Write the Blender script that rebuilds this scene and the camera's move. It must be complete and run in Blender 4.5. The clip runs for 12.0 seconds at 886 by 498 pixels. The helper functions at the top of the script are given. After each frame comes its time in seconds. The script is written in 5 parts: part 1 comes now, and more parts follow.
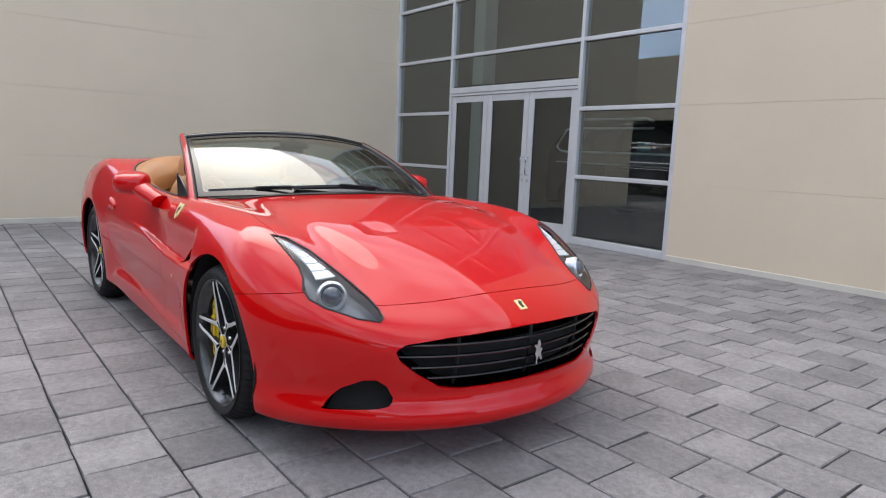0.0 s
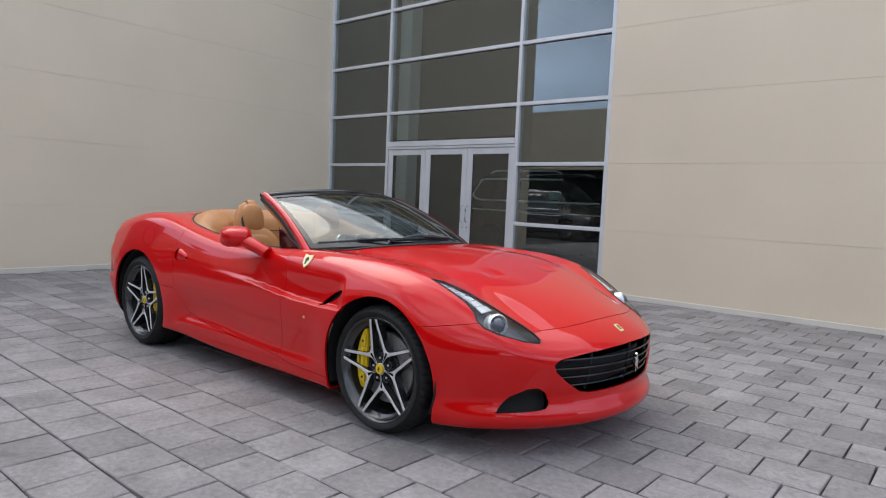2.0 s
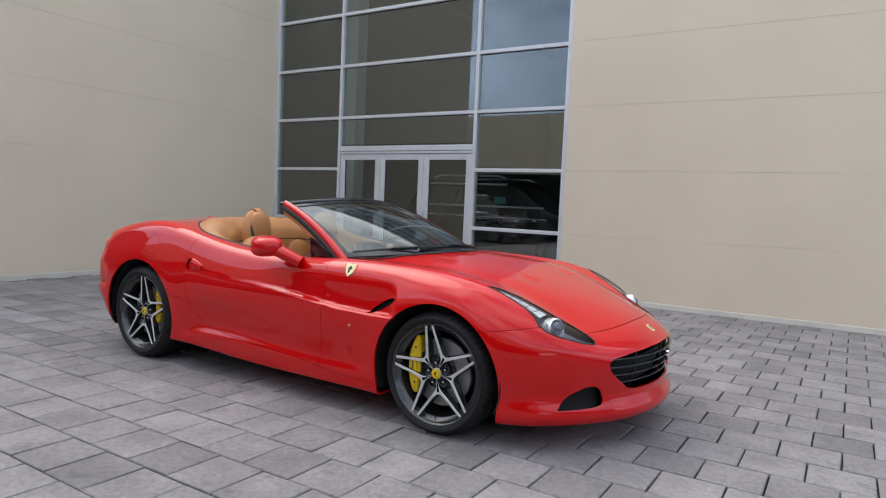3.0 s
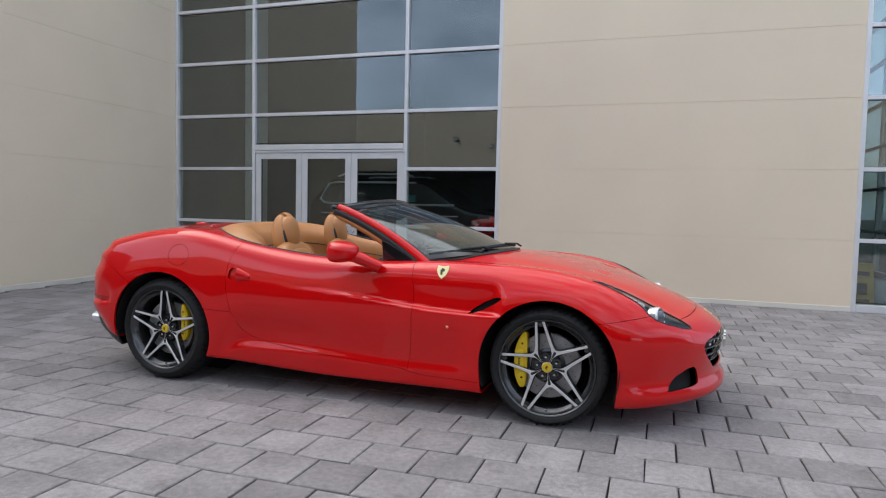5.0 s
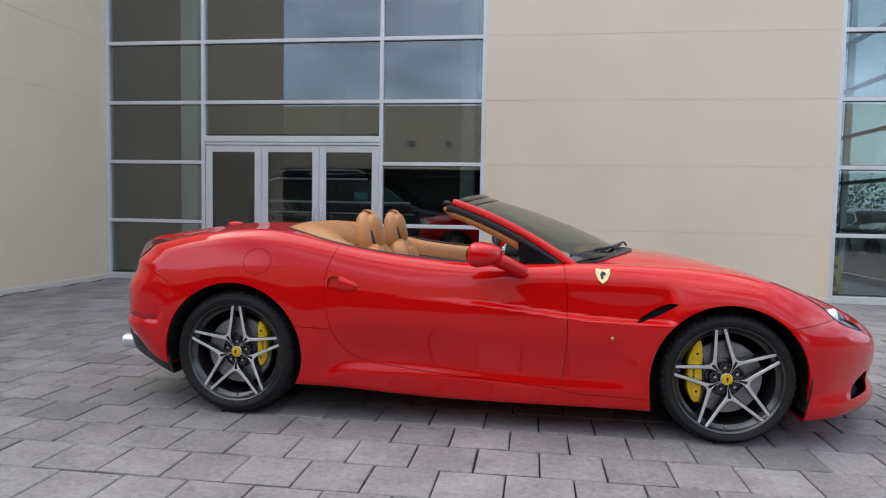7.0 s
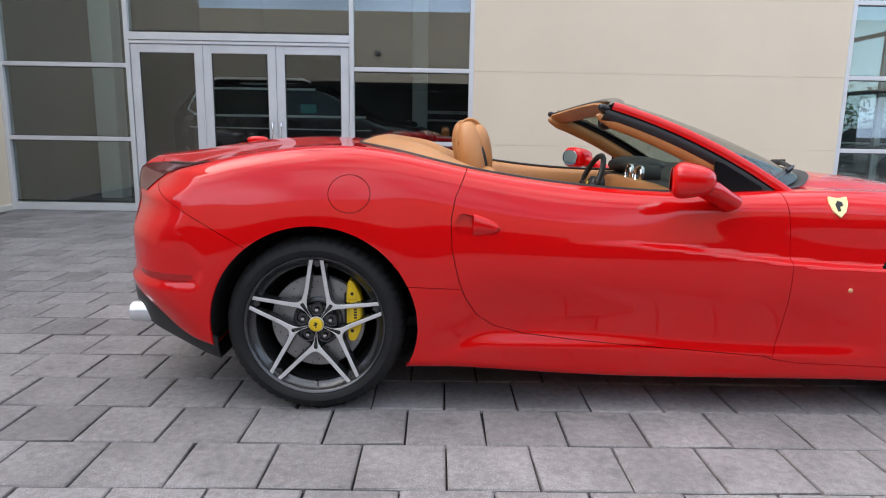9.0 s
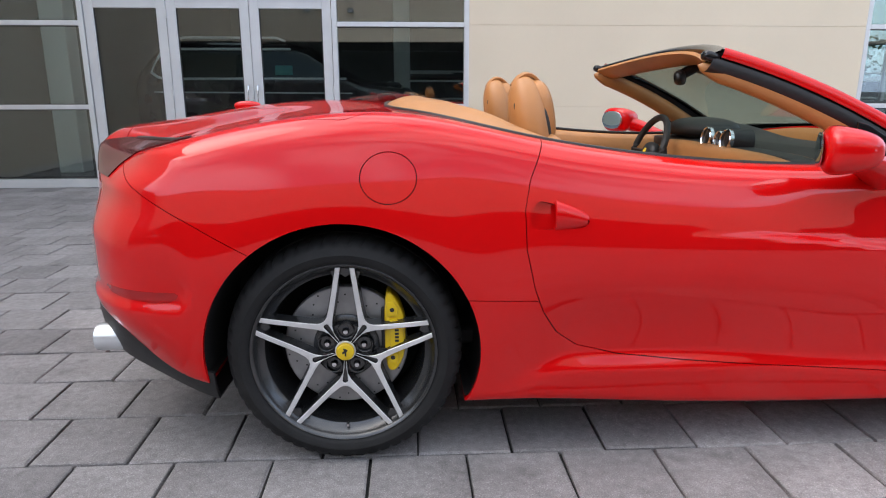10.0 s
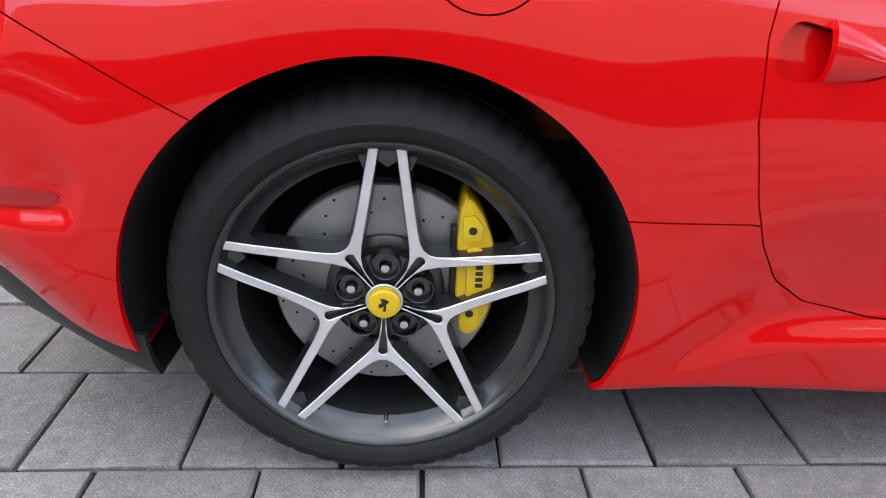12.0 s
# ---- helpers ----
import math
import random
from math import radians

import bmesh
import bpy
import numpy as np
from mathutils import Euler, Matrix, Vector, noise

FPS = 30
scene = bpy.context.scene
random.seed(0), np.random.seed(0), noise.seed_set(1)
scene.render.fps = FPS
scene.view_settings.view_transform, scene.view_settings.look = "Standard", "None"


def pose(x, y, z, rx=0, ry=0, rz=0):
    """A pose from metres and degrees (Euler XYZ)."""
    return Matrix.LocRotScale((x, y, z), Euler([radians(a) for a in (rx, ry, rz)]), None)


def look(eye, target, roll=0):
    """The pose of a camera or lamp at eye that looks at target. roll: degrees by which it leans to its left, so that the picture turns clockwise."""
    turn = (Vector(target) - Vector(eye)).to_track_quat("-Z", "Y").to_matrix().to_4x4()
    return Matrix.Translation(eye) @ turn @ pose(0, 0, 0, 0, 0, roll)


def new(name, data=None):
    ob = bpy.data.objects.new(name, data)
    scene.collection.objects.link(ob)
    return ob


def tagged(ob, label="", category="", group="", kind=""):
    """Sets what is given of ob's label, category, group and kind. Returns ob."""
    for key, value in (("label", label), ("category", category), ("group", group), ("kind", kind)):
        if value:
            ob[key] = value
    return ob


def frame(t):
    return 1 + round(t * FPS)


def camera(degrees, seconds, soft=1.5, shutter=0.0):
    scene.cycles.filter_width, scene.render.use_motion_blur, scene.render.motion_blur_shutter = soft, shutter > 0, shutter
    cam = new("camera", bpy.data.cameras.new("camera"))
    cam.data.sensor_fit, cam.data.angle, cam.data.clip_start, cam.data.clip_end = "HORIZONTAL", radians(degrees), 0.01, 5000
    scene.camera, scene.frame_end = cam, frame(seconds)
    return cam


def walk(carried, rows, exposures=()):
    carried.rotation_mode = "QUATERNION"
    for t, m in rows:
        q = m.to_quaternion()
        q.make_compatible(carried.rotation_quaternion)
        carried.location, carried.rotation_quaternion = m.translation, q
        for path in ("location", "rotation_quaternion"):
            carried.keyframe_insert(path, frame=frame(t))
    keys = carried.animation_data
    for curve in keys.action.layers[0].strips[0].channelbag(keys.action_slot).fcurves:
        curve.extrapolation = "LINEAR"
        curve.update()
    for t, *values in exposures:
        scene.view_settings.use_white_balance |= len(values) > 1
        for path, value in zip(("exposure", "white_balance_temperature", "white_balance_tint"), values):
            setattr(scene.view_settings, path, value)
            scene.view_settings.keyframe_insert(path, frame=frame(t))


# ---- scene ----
import functools

cam = camera(68.7, 12.0, 1.1)
# the car's mid-wheelbase point on the ground is at (-4.066, 1.85); the glazed front is the plane y = 6.96
METRES, EYE, TILT, LEAN, TURN = 8.617, 1.2, 0.0, 0.0, 51.9
# the camera brightens its picture towards the end
EXPOSURES = [(0, 0.84, 6650, 10), (1.0, 0.74, 6650, 10), (2.5, 0.71, 6650, 10), (6.5, 0.74, 6650, 10), (9.5, 1.18, 6650, 10), (11.5, 1.46, 6650, 10), (12, 1.62, 6650, 10)]
ROWS = [
    (0.0, 0.0, 0.0, 0.0, 0.35, -8.56, -2.33),
    (0.5, -0.0307, -0.029, 0.0007, -2.53, -6.26, -2.65),
    (1.0, -0.069, -0.0459, 0.0015, -2.94, -4.74, -2.44),
    (1.5, -0.1109, -0.0521, 0.0017, -5.63, -4.48, -2.44),
    (2.0, -0.1543, -0.0714, 0.0044, -11.59, -4.26, -2.5),
    (2.5, -0.1986, -0.0755, 0.0048, -14.99, -4.04, -2.44),
    (3.0, -0.2449, -0.0646, 0.0061, -19.49, -3.75, -2.53),
    (5.0, -0.4021, 0.0044, 0.0034, -33.56, -3.56, -1.24),
    (5.5, -0.4312, 0.0413, 0.0009, -36.99, -3.71, -0.81),
    (6.0, -0.459, 0.0754, 0.0005, -39.06, -3.44, -0.66),
    (6.5, -0.4865, 0.111, 0.0011, -42.97, -3.21, -0.95),
    (7.0, -0.4968, 0.1609, -0.0019, -43.83, -3.47, -1.04),
    (9.0, -0.493, 0.3406, -0.0088, -52.41, -10.49, -0.94),
    (9.5, -0.4784, 0.3786, -0.0098, -54.29, -11.32, -0.8),
    (10.0, -0.4534, 0.4119, -0.01, -54.97, -13.74, 0.02),
    (10.5, -0.4352, 0.4439, -0.0155, -55.28, -16.45, -0.33),
    (11.0, -0.413, 0.4664, -0.0238, -55.57, -19.76, -0.88),
    (11.5, -0.3905, 0.4836, -0.031, -54.27, -23.69, -1.02),
    (12.0, -0.3817, 0.4894, -0.0364, -53.89, -25.02, -1.41),
]
walk(cam, [(t, pose(0, 0, EYE, TILT, LEAN, TURN) @ pose(METRES * x, METRES * y, METRES * z, 90 + pitch, roll, yaw)) for t, x, y, z, yaw, pitch, roll in ROWS], EXPOSURES)

# ---- light ----
world = bpy.data.worlds.new("overcast_sky")
scene.world = world
world.use_nodes = True
SUN_EL, SUN_AZ = 54.0, 275.0
wn, wl = world.node_tree.nodes, world.node_tree.links
wn.clear()
w_out = wn.new("ShaderNodeOutputWorld")
w_bg = wn.new("ShaderNodeBackground")
sky = wn.new("ShaderNodeTexSky")
sky.sky_type, sky.sun_disc = "NISHITA", False
sky.sun_elevation, sky.sun_rotation = radians(SUN_EL), radians(SUN_AZ)
sky.dust_density = 2.0
w_co = wn.new("ShaderNodeTexCoord")
w_map = wn.new("ShaderNodeMapping")
w_map.inputs["Scale"].default_value = (1.0, 1.0, 2.6)
w_noise = wn.new("ShaderNodeTexNoise")
w_noise.inputs["Scale"].default_value = 2.3
w_noise.inputs["Detail"].default_value = 7.0
w_noise.inputs["Roughness"].default_value = 0.55
w_ramp = wn.new("ShaderNodeValToRGB")
w_ramp.color_ramp.elements[0].position, w_ramp.color_ramp.elements[1].position = 0.40, 0.63
w_ramp.color_ramp.elements[0].color, w_ramp.color_ramp.elements[1].color = (0.14, 0.14, 0.14, 1), (1, 1, 1, 1)
w_mix = wn.new("ShaderNodeMixRGB")
# cloud: whiter overhead, bluer and dimmer towards the horizon
w_sep = wn.new("ShaderNodeSeparateXYZ")
w_high = wn.new("ShaderNodeMapRange")
w_high.inputs["From Min"].default_value, w_high.inputs["From Max"].default_value = 0.15, 0.75
w_cloud = wn.new("ShaderNodeMixRGB")
w_cloud.inputs["Color1"].default_value, w_cloud.inputs["Color2"].default_value = (7.1, 9.3, 13.2, 1), (10.6, 11.1, 12.0, 1)
wl.new(w_co.outputs["Generated"], w_sep.inputs["Vector"])
wl.new(w_sep.outputs["Z"], w_high.inputs["Value"])
wl.new(w_high.outputs["Result"], w_cloud.inputs["Fac"])
wl.new(w_cloud.outputs["Color"], w_mix.inputs["Color2"])
wl.new(w_co.outputs["Generated"], w_map.inputs["Vector"])
wl.new(w_map.outputs["Vector"], w_noise.inputs["Vector"])
wl.new(w_noise.outputs["Fac"], w_ramp.inputs["Fac"])
wl.new(w_ramp.outputs["Color"], w_mix.inputs["Fac"])
wl.new(sky.outputs["Color"], w_mix.inputs["Color1"])
# the veiled sun brightens the cloud round it
_a, _e = radians(SUN_AZ), radians(SUN_EL)
SUN_DIR = (math.sin(_a) * math.cos(_e), math.cos(_a) * math.cos(_e), math.sin(_e))
w_dot = wn.new("ShaderNodeVectorMath")
w_dot.operation = "DOT_PRODUCT"
w_dot.inputs[1].default_value = SUN_DIR
w_near = wn.new("ShaderNodeMapRange")
w_near.interpolation_type = "SMOOTHSTEP"
w_near.inputs["From Min"].default_value, w_near.inputs["From Max"].default_value = 0.70, 1.0
w_near.inputs["To Max"].default_value = 6.0
w_glow = wn.new("ShaderNodeMixRGB")
w_glow.blend_type = "ADD"
w_glow.inputs["Fac"].default_value = 1.0
w_veil = wn.new("ShaderNodeMixRGB")
w_veil.blend_type = "MULTIPLY"
w_veil.inputs["Fac"].default_value = 1.0
wl.new(w_co.outputs["Generated"], w_dot.inputs[0])
wl.new(w_dot.outputs["Value"], w_near.inputs["Value"])
wl.new(w_near.outputs["Result"], w_veil.inputs["Color1"])
wl.new(w_ramp.outputs["Color"], w_veil.inputs["Color2"])
wl.new(w_mix.outputs["Color"], w_glow.inputs["Color1"])
wl.new(w_veil.outputs["Color"], w_glow.inputs["Color2"])
wl.new(w_glow.outputs["Color"], w_bg.inputs["Color"])
w_bg.inputs["Strength"].default_value = 0.12
wl.new(w_bg.outputs["Background"], w_out.inputs["Surface"])

sun = new("sun", bpy.data.lights.new("sun", "SUN"))
sun.data.energy, sun.data.angle, sun.data.color = 0.55, radians(40), (1.0, 0.94, 0.86)
sun.matrix_world = look((0, 0, 0), tuple(-v for v in SUN_DIR))


# ---- materials ----
def geo_pos(nodes):
    """World position, for grain that does not repeat from piece to piece."""
    return nodes.new("ShaderNodeNewGeometry").outputs["Position"]


def mat(name, colour, rough=0.5, metal=0.0, vary=0.1, scale=8.0, bump=0.0, bump_scale=60.0, coat=0.0, fine=0.0, per_object=0.0, spec=0.5, colour2=None, speck=0.0):
    """A surface with patches at the given scale, finer grain and relief."""
    m = bpy.data.materials.new(name)
    m.use_nodes = True
    n, l = m.node_tree.nodes, m.node_tree.links
    b = n["Principled BSDF"]
    b.inputs["Roughness"].default_value, b.inputs["Metallic"].default_value = rough, metal
    b.inputs["Specular IOR Level"].default_value = spec
    if coat:
        b.inputs["Coat Weight"].default_value, b.inputs["Coat Roughness"].default_value = coat, 0.015
    co = n.new("ShaderNodeTexCoord")
    big = n.new("ShaderNodeTexNoise")
    big.inputs["Scale"].default_value, big.inputs["Detail"].default_value = scale, 5.0
    l.new(geo_pos(n) if speck else co.outputs["Object"], big.inputs["Vector"])
    c1 = tuple(v * (1 - vary) for v in colour) + (1,)
    c2 = tuple(min(1, v * (1 + vary)) for v in (colour2 or colour)) + (1,)
    ramp = n.new("ShaderNodeValToRGB")
    ramp.color_ramp.elements[0].position, ramp.color_ramp.elements[1].position = 0.3, 0.7
    ramp.color_ramp.elements[0].color, ramp.color_ramp.elements[1].color = c1, c2
    l.new(big.outputs["Fac"], ramp.inputs["Fac"])
    last = ramp.outputs["Color"]
    if fine:
        grain = n.new("ShaderNodeTexNoise")
        grain.inputs["Scale"].default_value, grain.inputs["Detail"].default_value = bump_scale, 3.0
        l.new(geo_pos(n) if speck else co.outputs["Object"], grain.inputs["Vector"])
        gr = n.new("ShaderNodeMapRange")
        gr.inputs["From Min"].default_value, gr.inputs["From Max"].default_value = 0.25, 0.75
        gr.inputs["To Min"].default_value, gr.inputs["To Max"].default_value = 1 - fine, 1 + fine
        l.new(grain.outputs["Fac"], gr.inputs["Value"])
        mul = n.new("ShaderNodeVectorMath")
        mul.operation = "MULTIPLY"
        l.new(last, mul.inputs[0]), l.new(gr.outputs["Result"], mul.inputs[1])
        last = mul.outputs["Vector"]
    if speck:
        # mottling a thumb wide, and pale grains of sand
        for sc, lo, hi, k in ((34.0, 0.30, 0.70, (0.86, 1.13)), (330.0, 0.60, 0.70, (1.0, 1.0 + speck)), (7.5, 0.62, 0.74, (1.0, 0.80))):
            nz, rg, ml = n.new("ShaderNodeTexNoise"), n.new("ShaderNodeMapRange"), n.new("ShaderNodeVectorMath")
            nz.inputs["Scale"].default_value, nz.inputs["Detail"].default_value = sc, 2.0
            rg.inputs["From Min"].default_value, rg.inputs["From Max"].default_value = lo, hi
            rg.inputs["To Min"].default_value, rg.inputs["To Max"].default_value = k
            ml.operation = "MULTIPLY"
            l.new(geo_pos(n), nz.inputs["Vector"])
            l.new(nz.outputs["Fac"], rg.inputs["Value"])
            l.new(last, ml.inputs[0]), l.new(rg.outputs["Result"], ml.inputs[1])
            last = ml.outputs["Vector"]
    if per_object:
        # each loose piece and each object takes its own shade; a few are much darker
        oi, geo = n.new("ShaderNodeObjectInfo"), n.new("ShaderNodeNewGeometry")
        add, fr = n.new("ShaderNodeMath"), n.new("ShaderNodeMath")
        fr.operation = "FRACT"
        l.new(oi.outputs["Random"], add.inputs[0]), l.new(geo.outputs["Random Per Island"], add.inputs[1])
        l.new(add.outputs["Value"], fr.inputs[0])
        shade = n.new("ShaderNodeValToRGB")
        e = shade.color_ramp.elements
        e[0].position, e[0].color = 0.0, (1 - 1.9 * per_object,) * 3 + (1,)
        e[1].position, e[1].color = 1.0, (1 + per_object,) * 3 + (1,)
        mid = e.new(0.12)
        mid.color = (1 - per_object,) * 3 + (1,)
        l.new(fr.outputs["Value"], shade.inputs["Fac"])
        mul2 = n.new("ShaderNodeVectorMath")
        mul2.operation = "MULTIPLY"
        l.new(last, mul2.inputs[0]), l.new(shade.outputs["Color"], mul2.inputs[1])
        last = mul2.outputs["Vector"]
    l.new(last, b.inputs["Base Color"])
    if bump:
        rel = n.new("ShaderNodeTexNoise")
        rel.inputs["Scale"].default_value, rel.inputs["Detail"].default_value = bump_scale, 6.0
        l.new(geo_pos(n) if speck else co.outputs["Object"], rel.inputs["Vector"])
        bp = n.new("ShaderNodeBump")
        bp.inputs["Strength"].default_value, bp.inputs["Distance"].default_value = bump, 0.004
        l.new(rel.outputs["Fac"], bp.inputs["Height"])
        l.new(bp.outputs["Normal"], b.inputs["Normal"])
    return m


def glass(name, tint, gloss=0.05, rough=0.0):
    """Thin glass: what lies behind, tinted, under a gloss that grows towards a grazing view."""
    m = bpy.data.materials.new(name)
    m.use_nodes = True
    n, l = m.node_tree.nodes, m.node_tree.links
    n.remove(n["Principled BSDF"])
    tr, gl, mx, lw = n.new("ShaderNodeBsdfTransparent"), n.new("ShaderNodeBsdfGlossy"), n.new("ShaderNodeMixShader"), n.new("ShaderNodeLayerWeight")
    tr.inputs["Color"].default_value = (*tint, 1)
    gl.inputs["Roughness"].default_value = rough
    lw.inputs["Blend"].default_value = 0.5
    power, ramp = n.new("ShaderNodeMath"), n.new("ShaderNodeMapRange")
    power.operation = "POWER"
    power.inputs[1].default_value = 4.0
    ramp.inputs["To Min"].default_value = gloss
    l.new(lw.outputs["Facing"], power.inputs[0])
    l.new(power.outputs["Value"], ramp.inputs["Value"])
    l.new(ramp.outputs["Result"], mx.inputs["Fac"])
    l.new(tr.outputs["BSDF"], mx.inputs[1]), l.new(gl.outputs["BSDF"], mx.inputs[2])
    l.new(mx.outputs["Shader"], n["Material Output"].inputs["Surface"])
    return m


RED = mat("red_paint", (0.60, 0.002, 0.003), 0.38, 0.0, 0.02, 3.0, coat=0.9, spec=0.05)
BLACK = mat("black_plastic", (0.012, 0.012, 0.013), 0.45, vary=0.2, scale=20, bump=0.1, bump_scale=400)
GLOSSBLACK = mat("gloss_black", (0.008, 0.008, 0.009), 0.12, vary=0.1)
VOID = mat("underside_black", (0.006, 0.006, 0.006), 0.8, vary=0.2)
RUBBER = mat("tyre_rubber", (0.014, 0.014, 0.0145), 0.66, spec=0.28, vary=0.2, scale=14, bump=0.15, bump_scale=220, fine=0.15)
TAN = mat("tan_leather", (0.46, 0.20, 0.065), 0.42, vary=0.12, scale=5, bump=0.25, bump_scale=350, fine=0.06)
STITCH = mat("dark_leather", (0.02, 0.018, 0.017), 0.5, vary=0.2, bump=0.2, bump_scale=300)
RIMFACE = mat("machined_alloy", (0.74, 0.74, 0.745), 0.30, 0.6, 0.05, 30, bump=0.04, bump_scale=500)
RIMDARK = mat("graphite_alloy", (0.085, 0.086, 0.088), 0.25, 0.8, 0.1, 25, bump=0.05, bump_scale=500)
STEEL = mat("brake_steel", (0.34, 0.34, 0.345), 0.42, 0.7, 0.15, 18, bump=0.1, bump_scale=200)
CHROME = mat("chrome", (0.75, 0.75, 0.77), 0.12, 1.0, 0.03, 10)
YELLOW = mat("yellow_enamel", (0.72, 0.48, 0.005), 0.35, vary=0.06, coat=0.3)
BADGE = mat("cream_yellow_enamel", (0.84, 0.75, 0.36), 0.3, vary=0.05, coat=0.4)
SILVER = mat("lamp_silver", (0.74, 0.76, 0.78), 0.25, 0.6, 0.05, 20)
LAMPGREY = mat("lamp_grey", (0.15, 0.16, 0.175), 0.35, 0.3, 0.08, 12)
STUCCO = mat("beige_stucco", (0.735, 0.622, 0.470), 0.9, vary=0.035, scale=0.7, bump=0.35, bump_scale=130, fine=0.04, spec=0.2)
ALU = mat("aluminium_frame", (0.65, 0.65, 0.65), 0.42, 0.15, 0.05, 4, bump=0.03)
PAVER = mat("grey_paver", (0.232, 0.219, 0.220), 0.88, vary=0.17, scale=3.2, bump=0.8, bump_scale=210, fine=0.26, per_object=0.13, speck=0.8, spec=0.25)
JOINT = mat("joint_sand", (0.024, 0.025, 0.024), 0.95, vary=0.4, scale=9, bump=0.6, bump_scale=90, fine=0.3)
ASPHALT = mat("asphalt", (0.055, 0.055, 0.056), 0.9, vary=0.15, scale=1.5, bump=0.5, bump_scale=120, fine=0.3)
BASE = mat("pale_base", (0.66, 0.62, 0.54), 0.85, vary=0.08, scale=2.0, bump=0.2)
# tile colour taken to near black, in place of a dim interior
FLOORTILE = mat("dimmed_tile", (0.05, 0.05, 0.05), 0.25, vary=0.08, scale=1.5)
PALEPAINT = mat("pale_paint", (0.74, 0.73, 0.69), 0.8, vary=0.05)
YELLOWSIGN = mat("yellow_board", (0.55, 0.38, 0.06), 0.5, vary=0.08)
LEAF = mat("hedge_leaf", (0.05, 0.085, 0.03), 0.6, vary=0.4, scale=2.5)
# dark grey that carries the dimness of the showroom and yard backdrop
DIMGREY = mat("dimmed_grey", (0.108, 0.111, 0.105), 0.8, vary=0.1, scale=2)
SCREEN_GLASS = glass("windscreen_glass", (0.60, 0.67, 0.645), 0.065)
LAMP_GLASS = glass("lamp_glass", (0.95, 0.96, 0.97), 0.04)
FACADE_GLASS = glass("tinted_facade_glass", (0.76, 0.815, 0.79), 0.14)
DOOR_GLASS = glass("door_glass", (0.78, 0.82, 0.80), 0.075)


# ---- building tools ----
def part(name, data, material, parent=None, label="", m=None, smooth=False):
    """One mesh object from a bmesh or a mesh, under a thing or a part."""
    if isinstance(data, bmesh.types.BMesh):
        me = bpy.data.meshes.new(name)
        bmesh.ops.recalc_face_normals(data, faces=data.faces)
        data.to_mesh(me)
        data.free()
    else:
        me = data
    for k in material if isinstance(material, (list, tuple)) else [material]:
        me.materials.append(k)
    if smooth:
        me.shade_smooth()
        me.set_sharp_from_angle(angle=radians(35))
    ob = new(name, me)
    if parent is not None:
        ob.parent = parent
    if m is not None:
        ob.matrix_local = m
    if label:
        ob["label"] = label
    return ob


def thing(name, label, category, m=None, group="", kind=""):
    ob = new(name)
    ob.empty_display_size = 0.1
    if m is not None:
        ob.matrix_world = m
    return tagged(ob, label, category, group, kind)


def box(bm, lo, hi, bevel=0.0, seg=1):
    """Adds a box with bevelled edges."""
    c = [(a + b) / 2 for a, b in zip(lo, hi)]
    s = [abs(b - a) for a, b in zip(lo, hi)]
    made = bmesh.ops.create_cube(bm, size=1.0, matrix=Matrix.Translation(c) @ Matrix.Diagonal((*s, 1)))
    if bevel:
        es = {e for v in made["verts"] for e in v.link_edges}
        bmesh.ops.bevel(bm, geom=list(es), offset=bevel, segments=seg, affect="EDGES", profile=0.5)
    return bm


def boxes(*specs, bevel=0.0):
    bm = bmesh.new()
    for lo, hi in specs:
        box(bm, lo, hi, bevel)
    return bm


def lathe(profile, steps=64, axis="Y"):
    """Turns (radius, offset) pairs round an axis."""
    bm = bmesh.new()
    rings = []
    for i in range(steps):
        a = 2 * math.pi * i / steps
        ring = []
        for r, o in profile:
            p = {"Y": (r * math.cos(a), o, r * math.sin(a)), "Z": (r * math.cos(a), r * math.sin(a), o), "X": (o, r * math.cos(a), r * math.sin(a))}[axis]
            ring.append(bm.verts.new(p))
        rings.append(ring)
    for i in range(steps):
        p, q = rings[i], rings[(i + 1) % steps]
        for j in range(len(profile) - 1):
            bm.faces.new((p[j], p[j + 1], q[j + 1], q[j]))
    bmesh.ops.remove_doubles(bm, verts=bm.verts, dist=1e-5)
    return bm


def tube(points, radius, sides=8, flat=1.0, closed=False, bm=None):
    """A round rod along points, with its ends closed."""
    bm = bm or bmesh.new()
    pts = [Vector(p) for p in points]
    rings = []
    n = len(pts)
    for i, p in enumerate(pts):
        a = pts[(i - 1) % n] if closed or i else p
        b = pts[(i + 1) % n] if closed or i < n - 1 else p
        d = (b - a).normalized()
        side = d.cross(Vector((0, 0, 1)))
        side = side.normalized() if side.length > 1e-3 else Vector((0, 1, 0))
        up = side.cross(d)
        r = radius[i] if isinstance(radius, (list, tuple)) else radius
        rings.append([bm.verts.new(p + r * (math.cos(t) * side + flat * math.sin(t) * up)) for t in (2 * math.pi * k / sides for k in range(sides))])
    for i in range(n if closed else n - 1):
        a, b = rings[i], rings[(i + 1) % n]
        for k in range(sides):
            bm.faces.new((a[k], a[(k + 1) % sides], b[(k + 1) % sides], b[k]))
    if not closed:
        bm.faces.new(rings[0]), bm.faces.new(rings[-1])
    return bm


